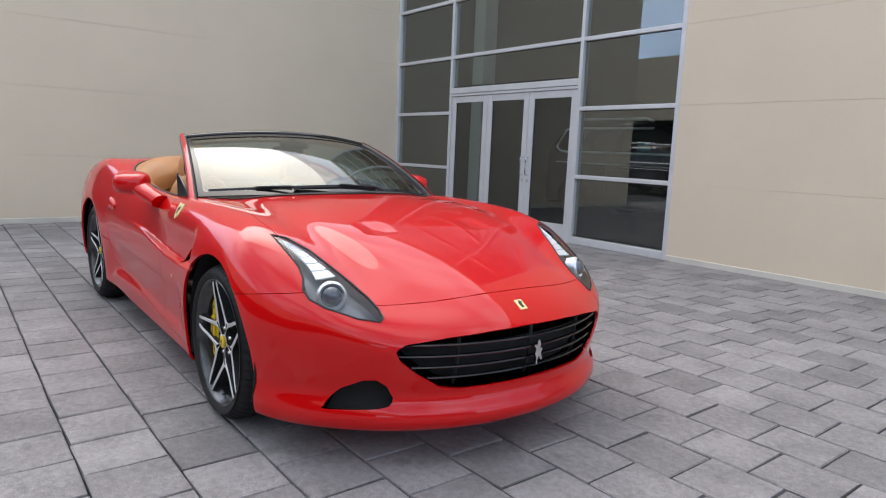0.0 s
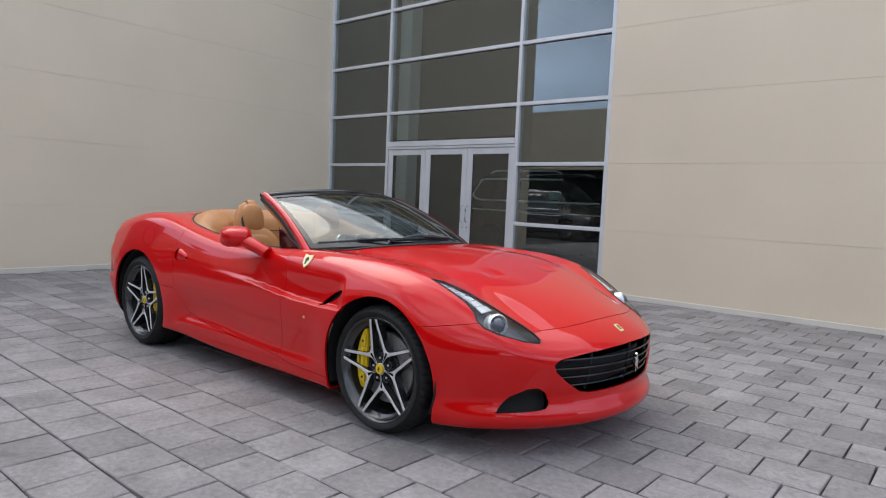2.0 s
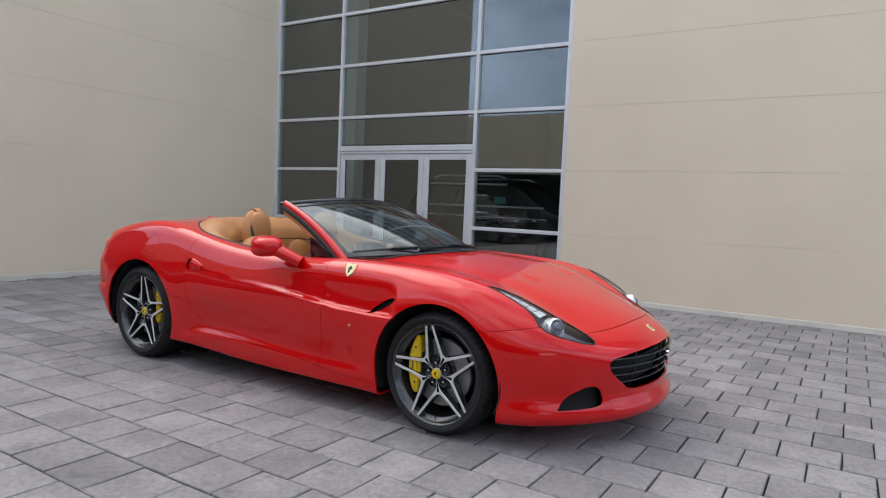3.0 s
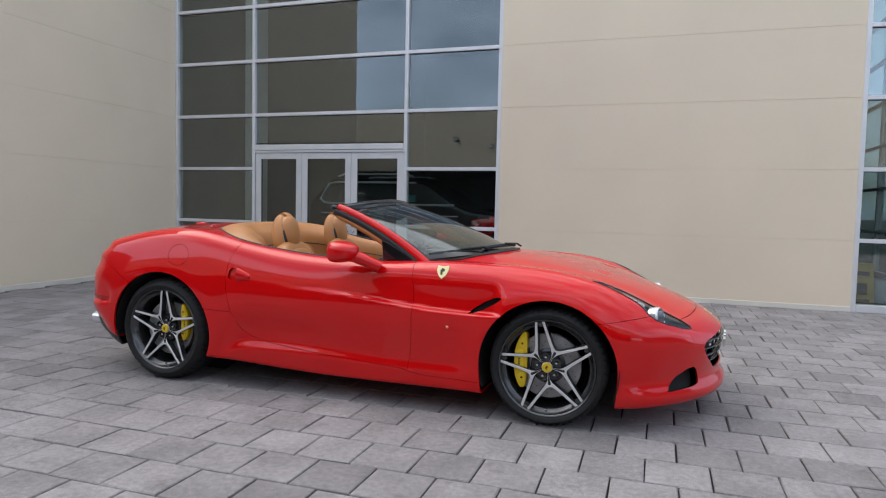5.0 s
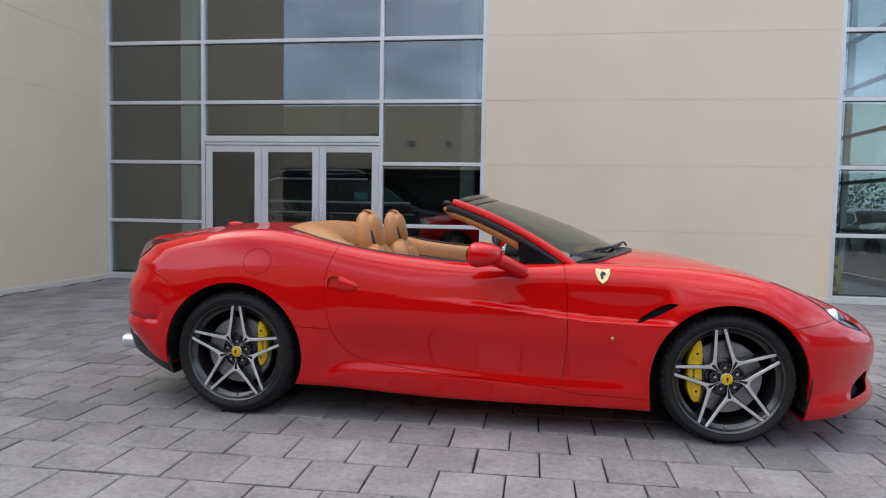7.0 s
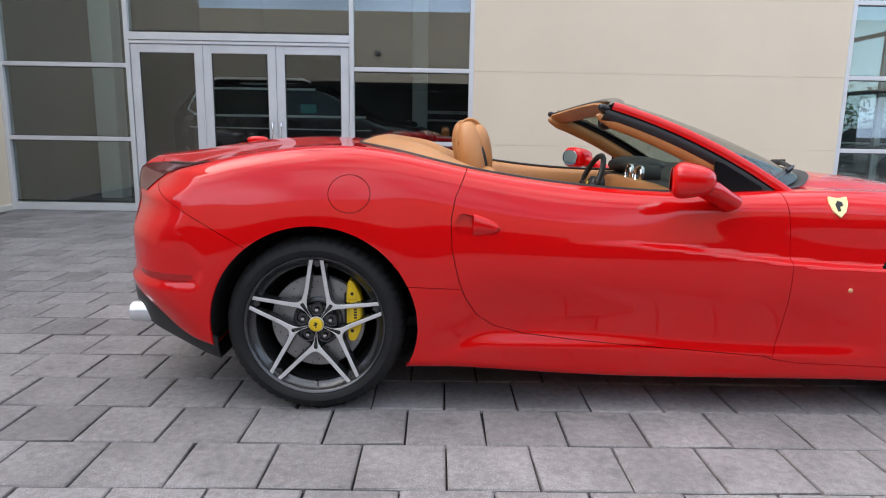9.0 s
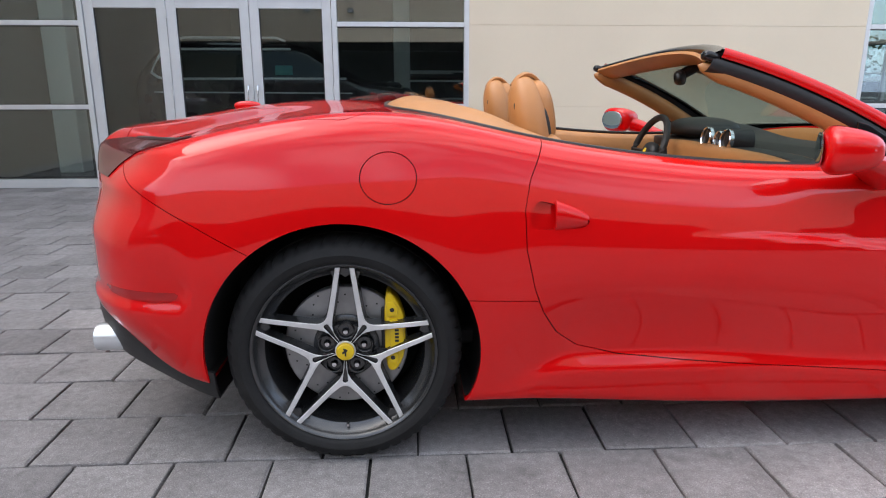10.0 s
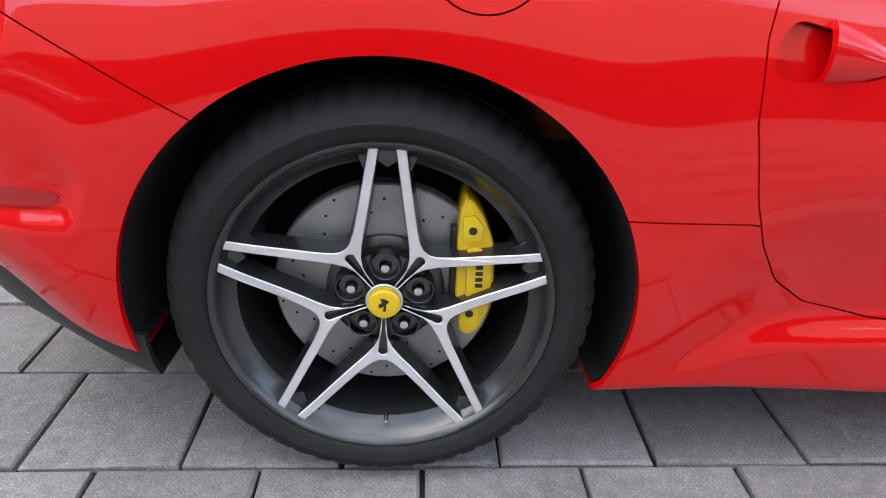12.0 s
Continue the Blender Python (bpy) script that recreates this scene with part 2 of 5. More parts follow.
def sheet(f, nu, nv, thick=0.0):
    """A sheet from f(u, v), u and v from 0 to 1, with thickness below its normal."""
    bm = bmesh.new()
    g = [[bm.verts.new(f(i / nu, j / nv)) for j in range(nv + 1)] for i in range(nu + 1)]
    for i in range(nu):
        for j in range(nv):
            bm.faces.new((g[i][j], g[i + 1][j], g[i + 1][j + 1], g[i][j + 1]))
    if thick:
        bmesh.ops.recalc_face_normals(bm, faces=bm.faces)
        bmesh.ops.solidify(bm, geom=bm.faces[:], thickness=thick)
    return bm


def prism(outline, lo, hi, axis="y", bevel=0.0):
    """A flat outline of (a, b) pairs drawn out along an axis."""
    bm = bmesh.new()
    place = {"y": lambda a, b, c: (a, c, b), "x": lambda a, b, c: (c, a, b), "z": lambda a, b, c: (a, b, c)}[axis]
    p = [bm.verts.new(place(a, b, lo)) for a, b in outline]
    q = [bm.verts.new(place(a, b, hi)) for a, b in outline]
    bm.faces.new(p), bm.faces.new(q[::-1])
    n = len(p)
    for i in range(n):
        bm.faces.new((p[i], q[i], q[(i + 1) % n], p[(i + 1) % n]))
    if bevel:
        bmesh.ops.recalc_face_normals(bm, faces=bm.faces)
        bmesh.ops.bevel(bm, geom=bm.edges[:], offset=bevel, segments=2, affect="EDGES", profile=0.5)
    return bm


def spline(*keys):
    """A smooth curve through (x, value) pairs, straight beyond its ends."""
    k = sorted(keys)
    xs, ys = np.array([a for a, _ in k], float), np.array([b for _, b in k], float)
    n = len(xs)
    h = np.diff(xs)
    A, r = np.eye(n), np.zeros(n)
    for i in range(1, n - 1):
        A[i, i - 1:i + 2] = h[i - 1], 2 * (h[i - 1] + h[i]), h[i]
        r[i] = 6 * ((ys[i + 1] - ys[i]) / h[i] - (ys[i] - ys[i - 1]) / h[i - 1])
    s = np.linalg.solve(A, r)

    def f(x):
        x = np.asarray(x, float)
        c = np.clip(x, xs[0], xs[-1])
        i = np.clip(np.searchsorted(xs, c, side="right") - 1, 0, n - 2)
        a, b, hh = xs[i + 1] - c, c - xs[i], h[i]
        v = s[i] * a ** 3 / (6 * hh) + s[i + 1] * b ** 3 / (6 * hh) + (ys[i] / hh - s[i] * hh / 6) * a + (ys[i + 1] / hh - s[i + 1] * hh / 6) * b
        d0 = (ys[1] - ys[0]) / h[0] - h[0] * s[1] / 6
        d1 = (ys[-1] - ys[-2]) / h[-1] + h[-1] * s[-2] / 6
        return v + np.where(x < xs[0], (x - xs[0]) * d0, 0) + np.where(x > xs[-1], (x - xs[-1]) * d1, 0)
    return f


# ---- ground and building ----
FRONT = 6.96
ground = part("ground", boxes(((-400, -400, -0.35), (400, 400, -0.024))), ASPHALT)
tagged(ground, "dark worn asphalt round the paved yard", "ground", kind="structure")

TOP = 7.0
# joints between the bands of stucco
BANDS = (-0.3, 0.93, 1.85, 2.77, 3.69, 4.61, 5.53, 6.45, TOP)


def wall(name, along, lo, hi, at, thick, label, bands=BANDS, face=-1):
    """A wall along x or y, in bands of stucco proud of a core; face: the side that the bands look to."""
    ob = thing(name, label, "wall", kind="structure")
    d = 0.006

    def slab(a0, a1, b0, b1, z0, z1):
        return ((a0, b0, z0), (a1, b1, z1)) if along == "x" else ((b0, a0, z0), (b1, a1, z1))
    core = (at - face * d, at - face * thick)
    part("core", boxes(slab(lo, hi, min(core), max(core), bands[0], bands[-1])), STUCCO, ob)
    for z0, z1 in zip(bands, bands[1:]):
        bm = boxes(slab(lo, hi, min(at, at - face * (d - 0.001)), max(at, at - face * (d - 0.001)), z0 + 0.0012, z1 - 0.0012), bevel=0.0012)
        part("stucco_band", bm, STUCCO, ob)
    bm = boxes(slab(lo, hi, min(at + face * 0.012, at + face * 0.001), max(at + face * 0.012, at + face * 0.001), -0.05, 0.065), bevel=0.004)
    if bands[0] < 0:
        part("base_strip", bm, BASE, ob, "pale base strip")
    else:
        bm.free()
    return ob


wall("wall_side", "y", -0.25, FRONT - 0.001, -10.475, 0.3, "tall beige stucco wall with fine horizontal joints", face=1)
wall("wall_front", "x", -4.48, 0.265, FRONT, 0.3, "tall beige stucco wall between the glazed bays")
wall("wall_yard", "x", -34.0, 14.0, -8.6, 0.3, "low beige stucco building front above an added dark opening", bands=(2.75, 3.9, 5.2), face=1)
# carport is made up: a dark recess for the dark band in reflections
tagged(part("wall_carport", boxes(((-34.0, -14.3, -0.3), (14.0, -14.0, 2.75)), ((-34.0, -14.0, 2.752), (14.0, -8.91, 2.95))), DIMGREY), "unseen dark backdrop and roof, added to darken the glass reflections", "wall", kind="structure")
# two walls out of view, added to block bright low sky from the paint
tagged(part("wall_west", boxes(((-20.3, -8.58, -0.3), (-20.0, -0.3, 6.0))), DIMGREY), "unseen grey wall, added to darken reflections on the car's flank", "wall", kind="structure")
tagged(part("wall_far", boxes(((22.0, -14.3, -0.3), (22.3, 6.0, 5.6))), DIMGREY), "unseen grey wall, added to cut low sky light from the far end", "wall", kind="structure")
# pillars added to carry the front over the dark opening
for px in (-33, 13):
    tagged(part("column", boxes(((px - 0.2, -8.98, -0.1), (px + 0.2, -8.615, 2.748)), bevel=0.01), STUCCO), "beige pillar added at the end of the dark opening", "column", kind="structure")


def glazing(name, along, at, x0, x1, uprights, label, door=None, out=-1, top=TOP):
    """A bay of tinted panes in an aluminium frame."""
    ob = thing(name, label, "window", kind="structure")
    xs = [x0] + list(uprights) + [x1]
    W = 0.056
    d0, d1 = (at - 0.004, at + 0.12)

    def slab(a0, a1, b0, b1, z0, z1):
        return ((a0, b0, z0), (a1, b1, z1)) if along == "x" else ((b0, a0, z0), (b1, a1, z1))
    for i, x in enumerate(xs):
        a = x if i == 0 else x - W if i == len(xs) - 1 else x - W / 2
        part("upright", boxes(slab(a, a + W, d0, d1, -0.02, top), bevel=0.004), ALU, ob)
    for i in range(len(xs) - 1):
        a, b = xs[i] + (W if i == 0 else W / 2), xs[i + 1] - (W if i == len(xs) - 2 else W / 2)
        zs = [z for z in RAILS if z < top]
        if door == i:
            zs = [z for z in zs if z > 2.3]
            part("door_head", boxes(slab(a, b, d0 - 0.012, d1, 2.165, 2.255), slab(a, b, d0 - 0.002, d1, 2.12, 2.16), bevel=0.004), ALU, ob)
            low = 2.25
        else:
            part("sill_rail", boxes(slab(a, b, d0 - 0.006, d1, 0.0, 0.095), bevel=0.004), ALU, ob)
            low = 0.09
        for z in zs:
            part("rail", boxes(slab(a, b, d0 + 0.002, d1 - 0.002, z - 0.027, z + 0.027), bevel=0.004), ALU, ob)
        edges = [low] + zs + [top]
        for z0, z1 in zip(edges, edges[1:]):
            part("gasket", boxes(slab(a - 0.002, b + 0.002, d0 + 0.046, d0 + 0.050, z0 + 0.022, z0 + 0.036), slab(a - 0.002, b + 0.002, d0 + 0.046, d0 + 0.050, z1 - 0.036, z1 - 0.022)), BLACK, ob)
            p = part("pane", boxes(slab(a - 0.01, b + 0.01, d0 + 0.052, d0 + 0.060, z0, z1)), FACADE_GLASS, ob)
            p.visible_shadow = False
    return ob


RAILS = (0.93, 1.85, 2.765, 3.68, 4.595, 5.51, 6.425)
glazing("window_1", "x", FRONT, -10.475, -4.48, (-8.84, -6.025), "tall glazed shopfront bay in silver aluminium frame", door=1)
glazing("window_2", "x", FRONT, 0.265, 2.40, (), "tall glazed corner bay in silver aluminium frame")
glazing("window_3", "y", 2.28, FRONT + 0.14, 17.0, (9.3, 11.4, 13.5, 15.3), "glazed side of the building in silver aluminium frame")


def leaf(name, x0, x1, pull, label):
    """A glazed door leaf with a broad aluminium frame."""
    ob = thing(name, label, "door", pose((x0 + x1) / 2, FRONT, 0), kind="structure")
    h, W, z1 = (x1 - x0) / 2 - 0.003, 0.105, 2.115
    y0, y1 = 0.012, 0.062
    for a, b in ((-h, -h + W), (h - W, h)):
        part("stile", boxes(((a, y0, 0.012), (b, y1, z1)), bevel=0.004), ALU, ob)
    part("top_rail", boxes(((-h + W, y0 + 0.001, z1 - 0.10), (h - W, y1 - 0.001, z1)), bevel=0.003), ALU, ob)
    part("bottom_rail", boxes(((-h + W, y0 + 0.001, 0.012), (h - W, y1 - 0.001, 0.24)), bevel=0.003), ALU, ob)
    p = part("pane", boxes(((-h + W - 0.01, 0.034, 0.23), (h - W + 0.01, 0.040, z1 - 0.09))), DOOR_GLASS, ob)
    p.visible_shadow = False
    part("gasket", boxes(((-h + W, 0.030, 0.24), (-h + W + 0.012, 0.044, z1 - 0.10)), ((h - W - 0.012, 0.030, 0.24), (h - W, 0.044, z1 - 0.10))), BLACK, ob)
    if pull:
        x = pull * (h - 0.052)
        part("pull_handle", tube([(x, 0.012, 0.90), (x, -0.040, 0.91), (x, -0.048, 0.95), (x, -0.048, 1.12), (x, -0.040, 1.16), (x, 0.012, 1.17)], 0.011, 10), CHROME, ob, "silver pull handle", smooth=True)
        part("lock", lathe([(0.0, -0.012), (0.018, -0.010), (0.02, 0.0), (0.0, 0.0)], 20), CHROME, ob, m=pose(x, 0.012, 0.82))
    for z in (0.25, 1.05, 1.9):
        if pull:
            part("hinge", boxes(((-pull * (h + 0.004) - 0.010, -0.006, z), (-pull * (h + 0.004) + 0.010, 0.012, z + 0.11)), bevel=0.003), ALU, ob)
    return ob


leaf("door_1", -8.805, -7.900, 0, "fixed glazed aluminium side panel by the entrance doors")
leaf("door_2", -7.900, -6.980, 1, "closed glazed aluminium entrance door")
leaf("door_3", -6.980, -6.055, -1, "closed glazed aluminium entrance door")
part("threshold", boxes(((-8.81, FRONT - 0.01, -0.01), (-6.05, FRONT + 0.11, 0.010)), bevel=0.004), ALU, bpy.data.objects["window_1"])

# the showroom behind the glass; its dimness is put into dark colours
floor = tagged(part("floor", boxes(((-10.465, FRONT + 0.13, -0.3), (2.27, 20.0, -0.002))), FLOORTILE), "tiled showroom floor, grey darkened to near black for dimness", "floor", kind="structure")
tagged(part("ceiling", boxes(((-10.775, FRONT + 0.13, TOP - 0.3), (2.4, 20.0, TOP))), DIMGREY), "showroom ceiling, grey darkened for dimness", "ceiling", kind="structure")
tagged(part("wall_back", boxes(((-10.775, 20.0, -0.3), (2.4, 20.3, TOP))), DIMGREY), "rear showroom wall, grey darkened for dimness", "wall", kind="structure")
tagged(part("wall_inner", boxes(((-10.775, FRONT + 0.001, -0.3), (-10.485, 20.0, TOP))), DIMGREY), "side showroom wall, grey darkened for dimness", "wall", kind="structure")
tagged(part("wall_partition", boxes(((-2.5, FRONT + 0.32, -0.3), (-2.3, 20.0, TOP))), DIMGREY), "showroom partition, grey darkened for dimness", "wall", kind="structure")
tagged(part("roof", boxes(((-10.775, FRONT + 0.0, TOP + 0.002), (2.4, 20.3, TOP + 0.25)), ((-10.775, -0.25, TOP + 0.002), (-10.475, FRONT, TOP + 0.25))), STUCCO), "flat roof edge of the building", "roof", kind="structure")
for cx, cy in ((-9.9, 8.6), (-5.3, 12.5)):
    col = tagged(part("column", boxes(((cx - 0.16, cy - 0.16, 0.0), (cx + 0.16, cy + 0.16, TOP - 0.3)), bevel=0.01), PALEPAINT), "pale painted square column in the showroom", "column", kind="structure")


# ---- the car's body surface ----
# x ahead from the middle of the wheelbase, y to the car's left, z up
AXLE, TYRE_F, TYRE_R = 1.333, 0.340, 0.354
top_mid = spline((2.5, 0.43), (2.34, 0.53), (2.22, 0.605), (2.0, 0.708), (1.6, 0.838), (1.33, 0.903), (1.06, 0.940), (0.8, 0.955), (0.4, 0.965), (-0.4, 0.97), (-1.1, 1.05), (-1.35, 1.075), (-1.6, 1.07), (-1.85, 1.04), (-2.05, 1.005), (-2.2, 0.985), (-2.4, 0.955))
top_edge = spline((2.5, 0.30), (2.3, 0.44), (2.1, 0.565), (1.91, 0.68), (1.585, 0.83), (1.33, 0.885), (1.0, 0.905), (0.56, 0.905), (0.2, 0.89), (-0.15, 0.90), (-0.5, 0.935), (-0.8, 0.985), (-1.15, 1.05), (-1.45, 1.04), (-1.75, 0.985), (-2.0, 0.92), (-2.4, 0.84))
plan = spline((2.4, 0.90), (1.8, 0.94), (1.33, 0.957), (0.8, 0.958), (0.2, 0.945), (-0.4, 0.945), (-0.9, 0.955), (-1.4, 0.965), (-1.8, 0.95), (-2.3, 0.90))
nose = spline((0.10, 2.22), (0.155, 2.318), (0.195, 2.345), (0.235, 2.338), (0.275, 2.318), (0.34, 2.326), (0.42, 2.345), (0.49, 2.355), (0.55, 2.345), (0.64, 2.28), (0.8, 2.1))
tail = spline((0.15, -2.00), (0.25, -2.10), (0.38, -2.20), (0.46, -2.262), (0.52, -2.275), (0.61, -2.27), (0.70, -2.262), (0.80, -2.252), (0.86, -2.252), (0.92, -2.268), (0.97, -2.288), (1.05, -2.31))
under = spline((2.4, 0.15), (1.8, 0.14), (0.9, 0.15), (-0.35, 0.158), (-0.9, 0.188), (-1.5, 0.22), (-1.68, 0.258), (-1.81, 0.280), (-1.9, 0.314), (-2.0, 0.374), (-2.12, 0.43), (-2.3, 0.50))


def smax(a, b, k):
    h = np.clip(0.5 + 0.5 * (a - b) / k, 0, 1)
    return b + (a - b) * h + k * h * (1 - h)


def ease(v, lo, hi):
    t = np.clip((v - lo) / (hi - lo), 0, 1)
    return t * t * t * (t * (6 * t - 15) + 10)


def bell(v, mid, wide):
    return np.exp(-((v - mid) / wide) ** 2)


def shelf(z):
    return 0.015 * (ease(z, 0.488, 0.540) - np.clip((z - 0.545) / 0.20, 0, 1))


def half_width(x, z):
    crest = top_edge(x)
    up = np.maximum(z - 0.60, 0) / np.maximum(crest - 0.60, 0.1)
    low = np.maximum(0.60 - z, 0) / 0.45
    between = ease(x, -0.98, -0.50) * (1 - ease(x, 0.70, 1.0))
    d = 0.085 * np.minimum(up, 1.6) ** 2.2 + 0.035 * low ** 1.6
    # the side is scooped in above a sill ledge that comes out ahead of the rear wheel
    ledge = 0.262 + 0.030 * ease(x, 0.6, -0.5) - 0.10 * ease(x, -0.62, -0.98)
    d = d + 0.031 * ease(z, ledge - 0.026, ledge + 0.060) * (1 - ease(z, ledge + 0.05, ledge + 0.33)) * between * (0.5 + 0.5 * ease(x, 0.3, -0.6))
    # the channel that runs from the gill behind the front wheel back into the door
    deep = ease(x, -0.5, 0.6) * (1 - ease(x, 1.0, 1.10))
    edge = 0.622 + 0.085 * ease(x, 1.0, -0.45)
    d = d + 0.033 * deep * ease(z, edge - 0.014, edge + 0.016) * (1 - ease(z, edge + 0.03, edge + 0.25))
    # the rear bumper stands out below a shelf with a reflector in it
    d = d + shelf(z) * (1 - ease(x, -1.80 + 0.35 * (z - 0.52) - 1.5 * np.maximum(z - 0.57, 0), -1.755 + 0.35 * (z - 0.52)))
    # haunch and fender flares
    d = d - 0.011 * bell(np.hypot(x + AXLE, z - 0.36), 0.42, 0.13) - 0.010 * bell(np.hypot(x - AXLE, z - 0.34), 0.40, 0.09)
    return plan(x) - d


def body(x, y, z):
    """Below zero inside the car's outer skin."""
    w = np.sqrt(y * y + 1e-5)
    s = ease(w, 0.0, 0.86)
    fore = ease(x, 0.35, 0.9)
    top = top_mid(x) + (top_edge(x) - top_mid(x)) * s
    top = top - 0.015 * bell(w, 0.62 - 0.07 * ease(x, 1.3, 1.9), 0.10) * fore * (1 - ease(x, 1.85, 2.15))
    # a dip with a step at its front end: the bonnet vents
    top = top - 0.009 * ease(x, 1.46, 1.60) * (1 - ease(x, 1.60, 1.65)) * (1 - ease(np.abs(w - 0.285), 0.01, 0.10))
    f = smax(z - top, w - half_width(x, z), 0.07 + 0.05 * ease(x, 0.6, 1.3) + 0.015 * (1 - ease(x, -1.2, -0.7)))
    round_off = w * w * (0.43 + 0.27 * w * w)
    f = smax(f, (x - nose(z) + round_off) * 0.9, 0.09)
    corner = w * w * (0.22 + 0.22 * w ** 4) + (0.055 * ease(z, 0.66, 0.84) + 0.090 * ease(z, 0.82, 0.94)) * ease(w, 0.30, 0.82)
    f = smax(f, (tail(z) + 1.2 * shelf(z) + corner - x) * 0.9, 0.07)
    return smax(f, under(x) - z, 0.03)


STEP = 0.0155


def skin(f, lo, hi, step, rounds=4):
    """Corners, triangles and normals of the surface f = 0."""
    ax = [np.arange(a, b + step, step) for a, b in zip(lo, hi)]
    X, Y, Z = np.meshgrid(*ax, indexing="ij")
    inside = f(X, Y, Z) < 0
    cells = inside[:-1, :-1, :-1].astype(np.int8)
    for i, j, k in ((1, 0, 0), (0, 1, 0), (0, 0, 1), (1, 1, 0), (1, 0, 1), (0, 1, 1), (1, 1, 1)):
        cells = cells + inside[i:inside.shape[0] - 1 + i, j:inside.shape[1] - 1 + j, k:inside.shape[2] - 1 + k]
    mixed = (cells > 0) & (cells < 8)
    index = np.full(mixed.shape, -1)
    ids = np.argwhere(mixed)
    index[mixed] = np.arange(len(ids))
    V = np.array(lo) + (ids + 0.5) * step
    quads = []
    for a in range(3):
        b, c = (a + 1) % 3, (a + 2) % 3
        n = [slice(1, -1)] * 3
        n[a] = slice(0, -1)
        m = list(n)
        m[a] = slice(1, None)
        s0, s1 = inside[tuple(n)], inside[tuple(m)]
        at = np.argwhere(s0 != s1) + [0 if q == a else 1 for q in range(3)]
        flip = s1[s0 != s1]
        eb, ec = np.eye(3, dtype=int)[b], np.eye(3, dtype=int)[c]
        q = np.stack([index[tuple((at - eb - ec).T)], index[tuple((at - ec).T)], index[tuple(at.T)], index[tuple((at - eb).T)]], 1)
        q[flip] = q[flip][:, ::-1]
        quads.append(q)
    Q = np.concatenate(quads)

    def grad(V, e=1.5e-3):
        return np.stack([(f(*(V + d).T) - f(*(V - d).T)) / (2 * e) for d in np.eye(3) * e], 1)

    def settle(V, times):
        for _ in range(times):
            g = grad(V)
            V = V - np.clip(f(*V.T) / np.maximum((g * g).sum(1), 0.05), -step, step)[:, None] * g
        return V
    V = settle(V, 3)
    ring = np.concatenate([Q[:, [i, (i + 1) % 4]] for i in range(4)])
    for _ in range(rounds):
        total, count = np.zeros_like(V), np.zeros(len(V))
        np.add.at(total, ring[:, 0], V[ring[:, 1]]), np.add.at(total, ring[:, 1], V[ring[:, 0]])
        np.add.at(count, ring[:, 0], 1), np.add.at(count, ring[:, 1], 1)
        V = settle(0.5 * V + 0.5 * total / count[:, None], 2)
    T = np.concatenate([Q[:, [0, 1, 2]], Q[:, [0, 2, 3]]])
    return V, T, grad(V)


def clip(mesh, g):
    """The part of a mesh (corners, triangles, normals) where g is above zero, cut along g = 0."""
    V, T, N = mesh
    val = g(*V.T)
    s = val > 0
    n = s[T].sum(1)
    keep, newV, newN, made, faces = T[n == 3], [], [], {}, []

    def cross(a, b):
        key = (a, b) if a < b else (b, a)
        if key not in made:
            t = val[key[0]] / (val[key[0]] - val[key[1]])
            made[key] = len(V) + len(newV)
            newV.append(V[key[0]] * (1 - t) + V[key[1]] * t)
            newN.append(N[key[0]] * (1 - t) + N[key[1]] * t)
        return made[key]
    for tri in T[(n == 1) | (n == 2)]:
        for r in range(3):
            a, b, c = tri[r], tri[(r + 1) % 3], tri[(r + 2) % 3]
            if s[a] and not s[b] and not s[c]:
                faces.append((a, cross(a, b), cross(c, a)))
            elif s[a] and s[b] and not s[c]:
                p, q = cross(b, c), cross(c, a)
                faces += [(a, b, p), (a, p, q)]
    if newV:
        V, N = np.concatenate([V, newV]), np.concatenate([N, newN])
        keep = np.concatenate([keep, np.array(faces)])
    used = np.unique(keep)
    remap = np.full(len(V), -1)
    remap[used] = np.arange(len(used))
    return V[used], remap[keep], N[used]


def panel(name, mesh, material, parent, lip=0.012, label="", shift=0.0):
    """A mesh part with the surface's own normals and its rim turned inwards."""
    V, T, N = mesh
    N = N / np.maximum(np.linalg.norm(N, axis=1), 1e-9)[:, None]
    V = V + N * shift
    verts, tris, norms = V, T, N
    if lip:
        e = np.concatenate([T[:, [0, 1]], T[:, [1, 2]], T[:, [2, 0]]])
        key = np.sort(e, 1)
        _, first, cnt = np.unique(key, axis=0, return_index=True, return_counts=True)
        rim = e[first[cnt == 1]]
        ids = np.unique(rim)
        pos = np.full(len(V), -1)
        k = len(ids)
        pos[ids] = np.arange(k)
        a, b = pos[rim[:, 0]], pos[rim[:, 1]]
        base = len(V)
        # the rim's own corners, so that its edge stays crisp
        verts = np.concatenate([V, V[ids], V[ids] - N[ids] * lip])
        tris = np.concatenate([T, np.stack([base + b, base + a, base + k + a], 1), np.stack([base + b, base + k + a, base + k + b], 1)])
        side = np.zeros((k, 3))
        d = V[rim[:, 1]] - V[rim[:, 0]]
        out = np.cross(d, N[rim[:, 0]])
        np.add.at(side, a, out), np.add.at(side, b, out)
        side /= np.maximum(np.linalg.norm(side, axis=1), 1e-9)[:, None]
        norms = np.concatenate([N, side, side])
    me = bpy.data.meshes.new(name)
    me.from_pydata(verts.tolist(), [], tris.tolist())
    me.shade_smooth()
    me.normals_split_custom_set_from_vertices(norms.tolist())
    return part(name, me, material, parent, label)


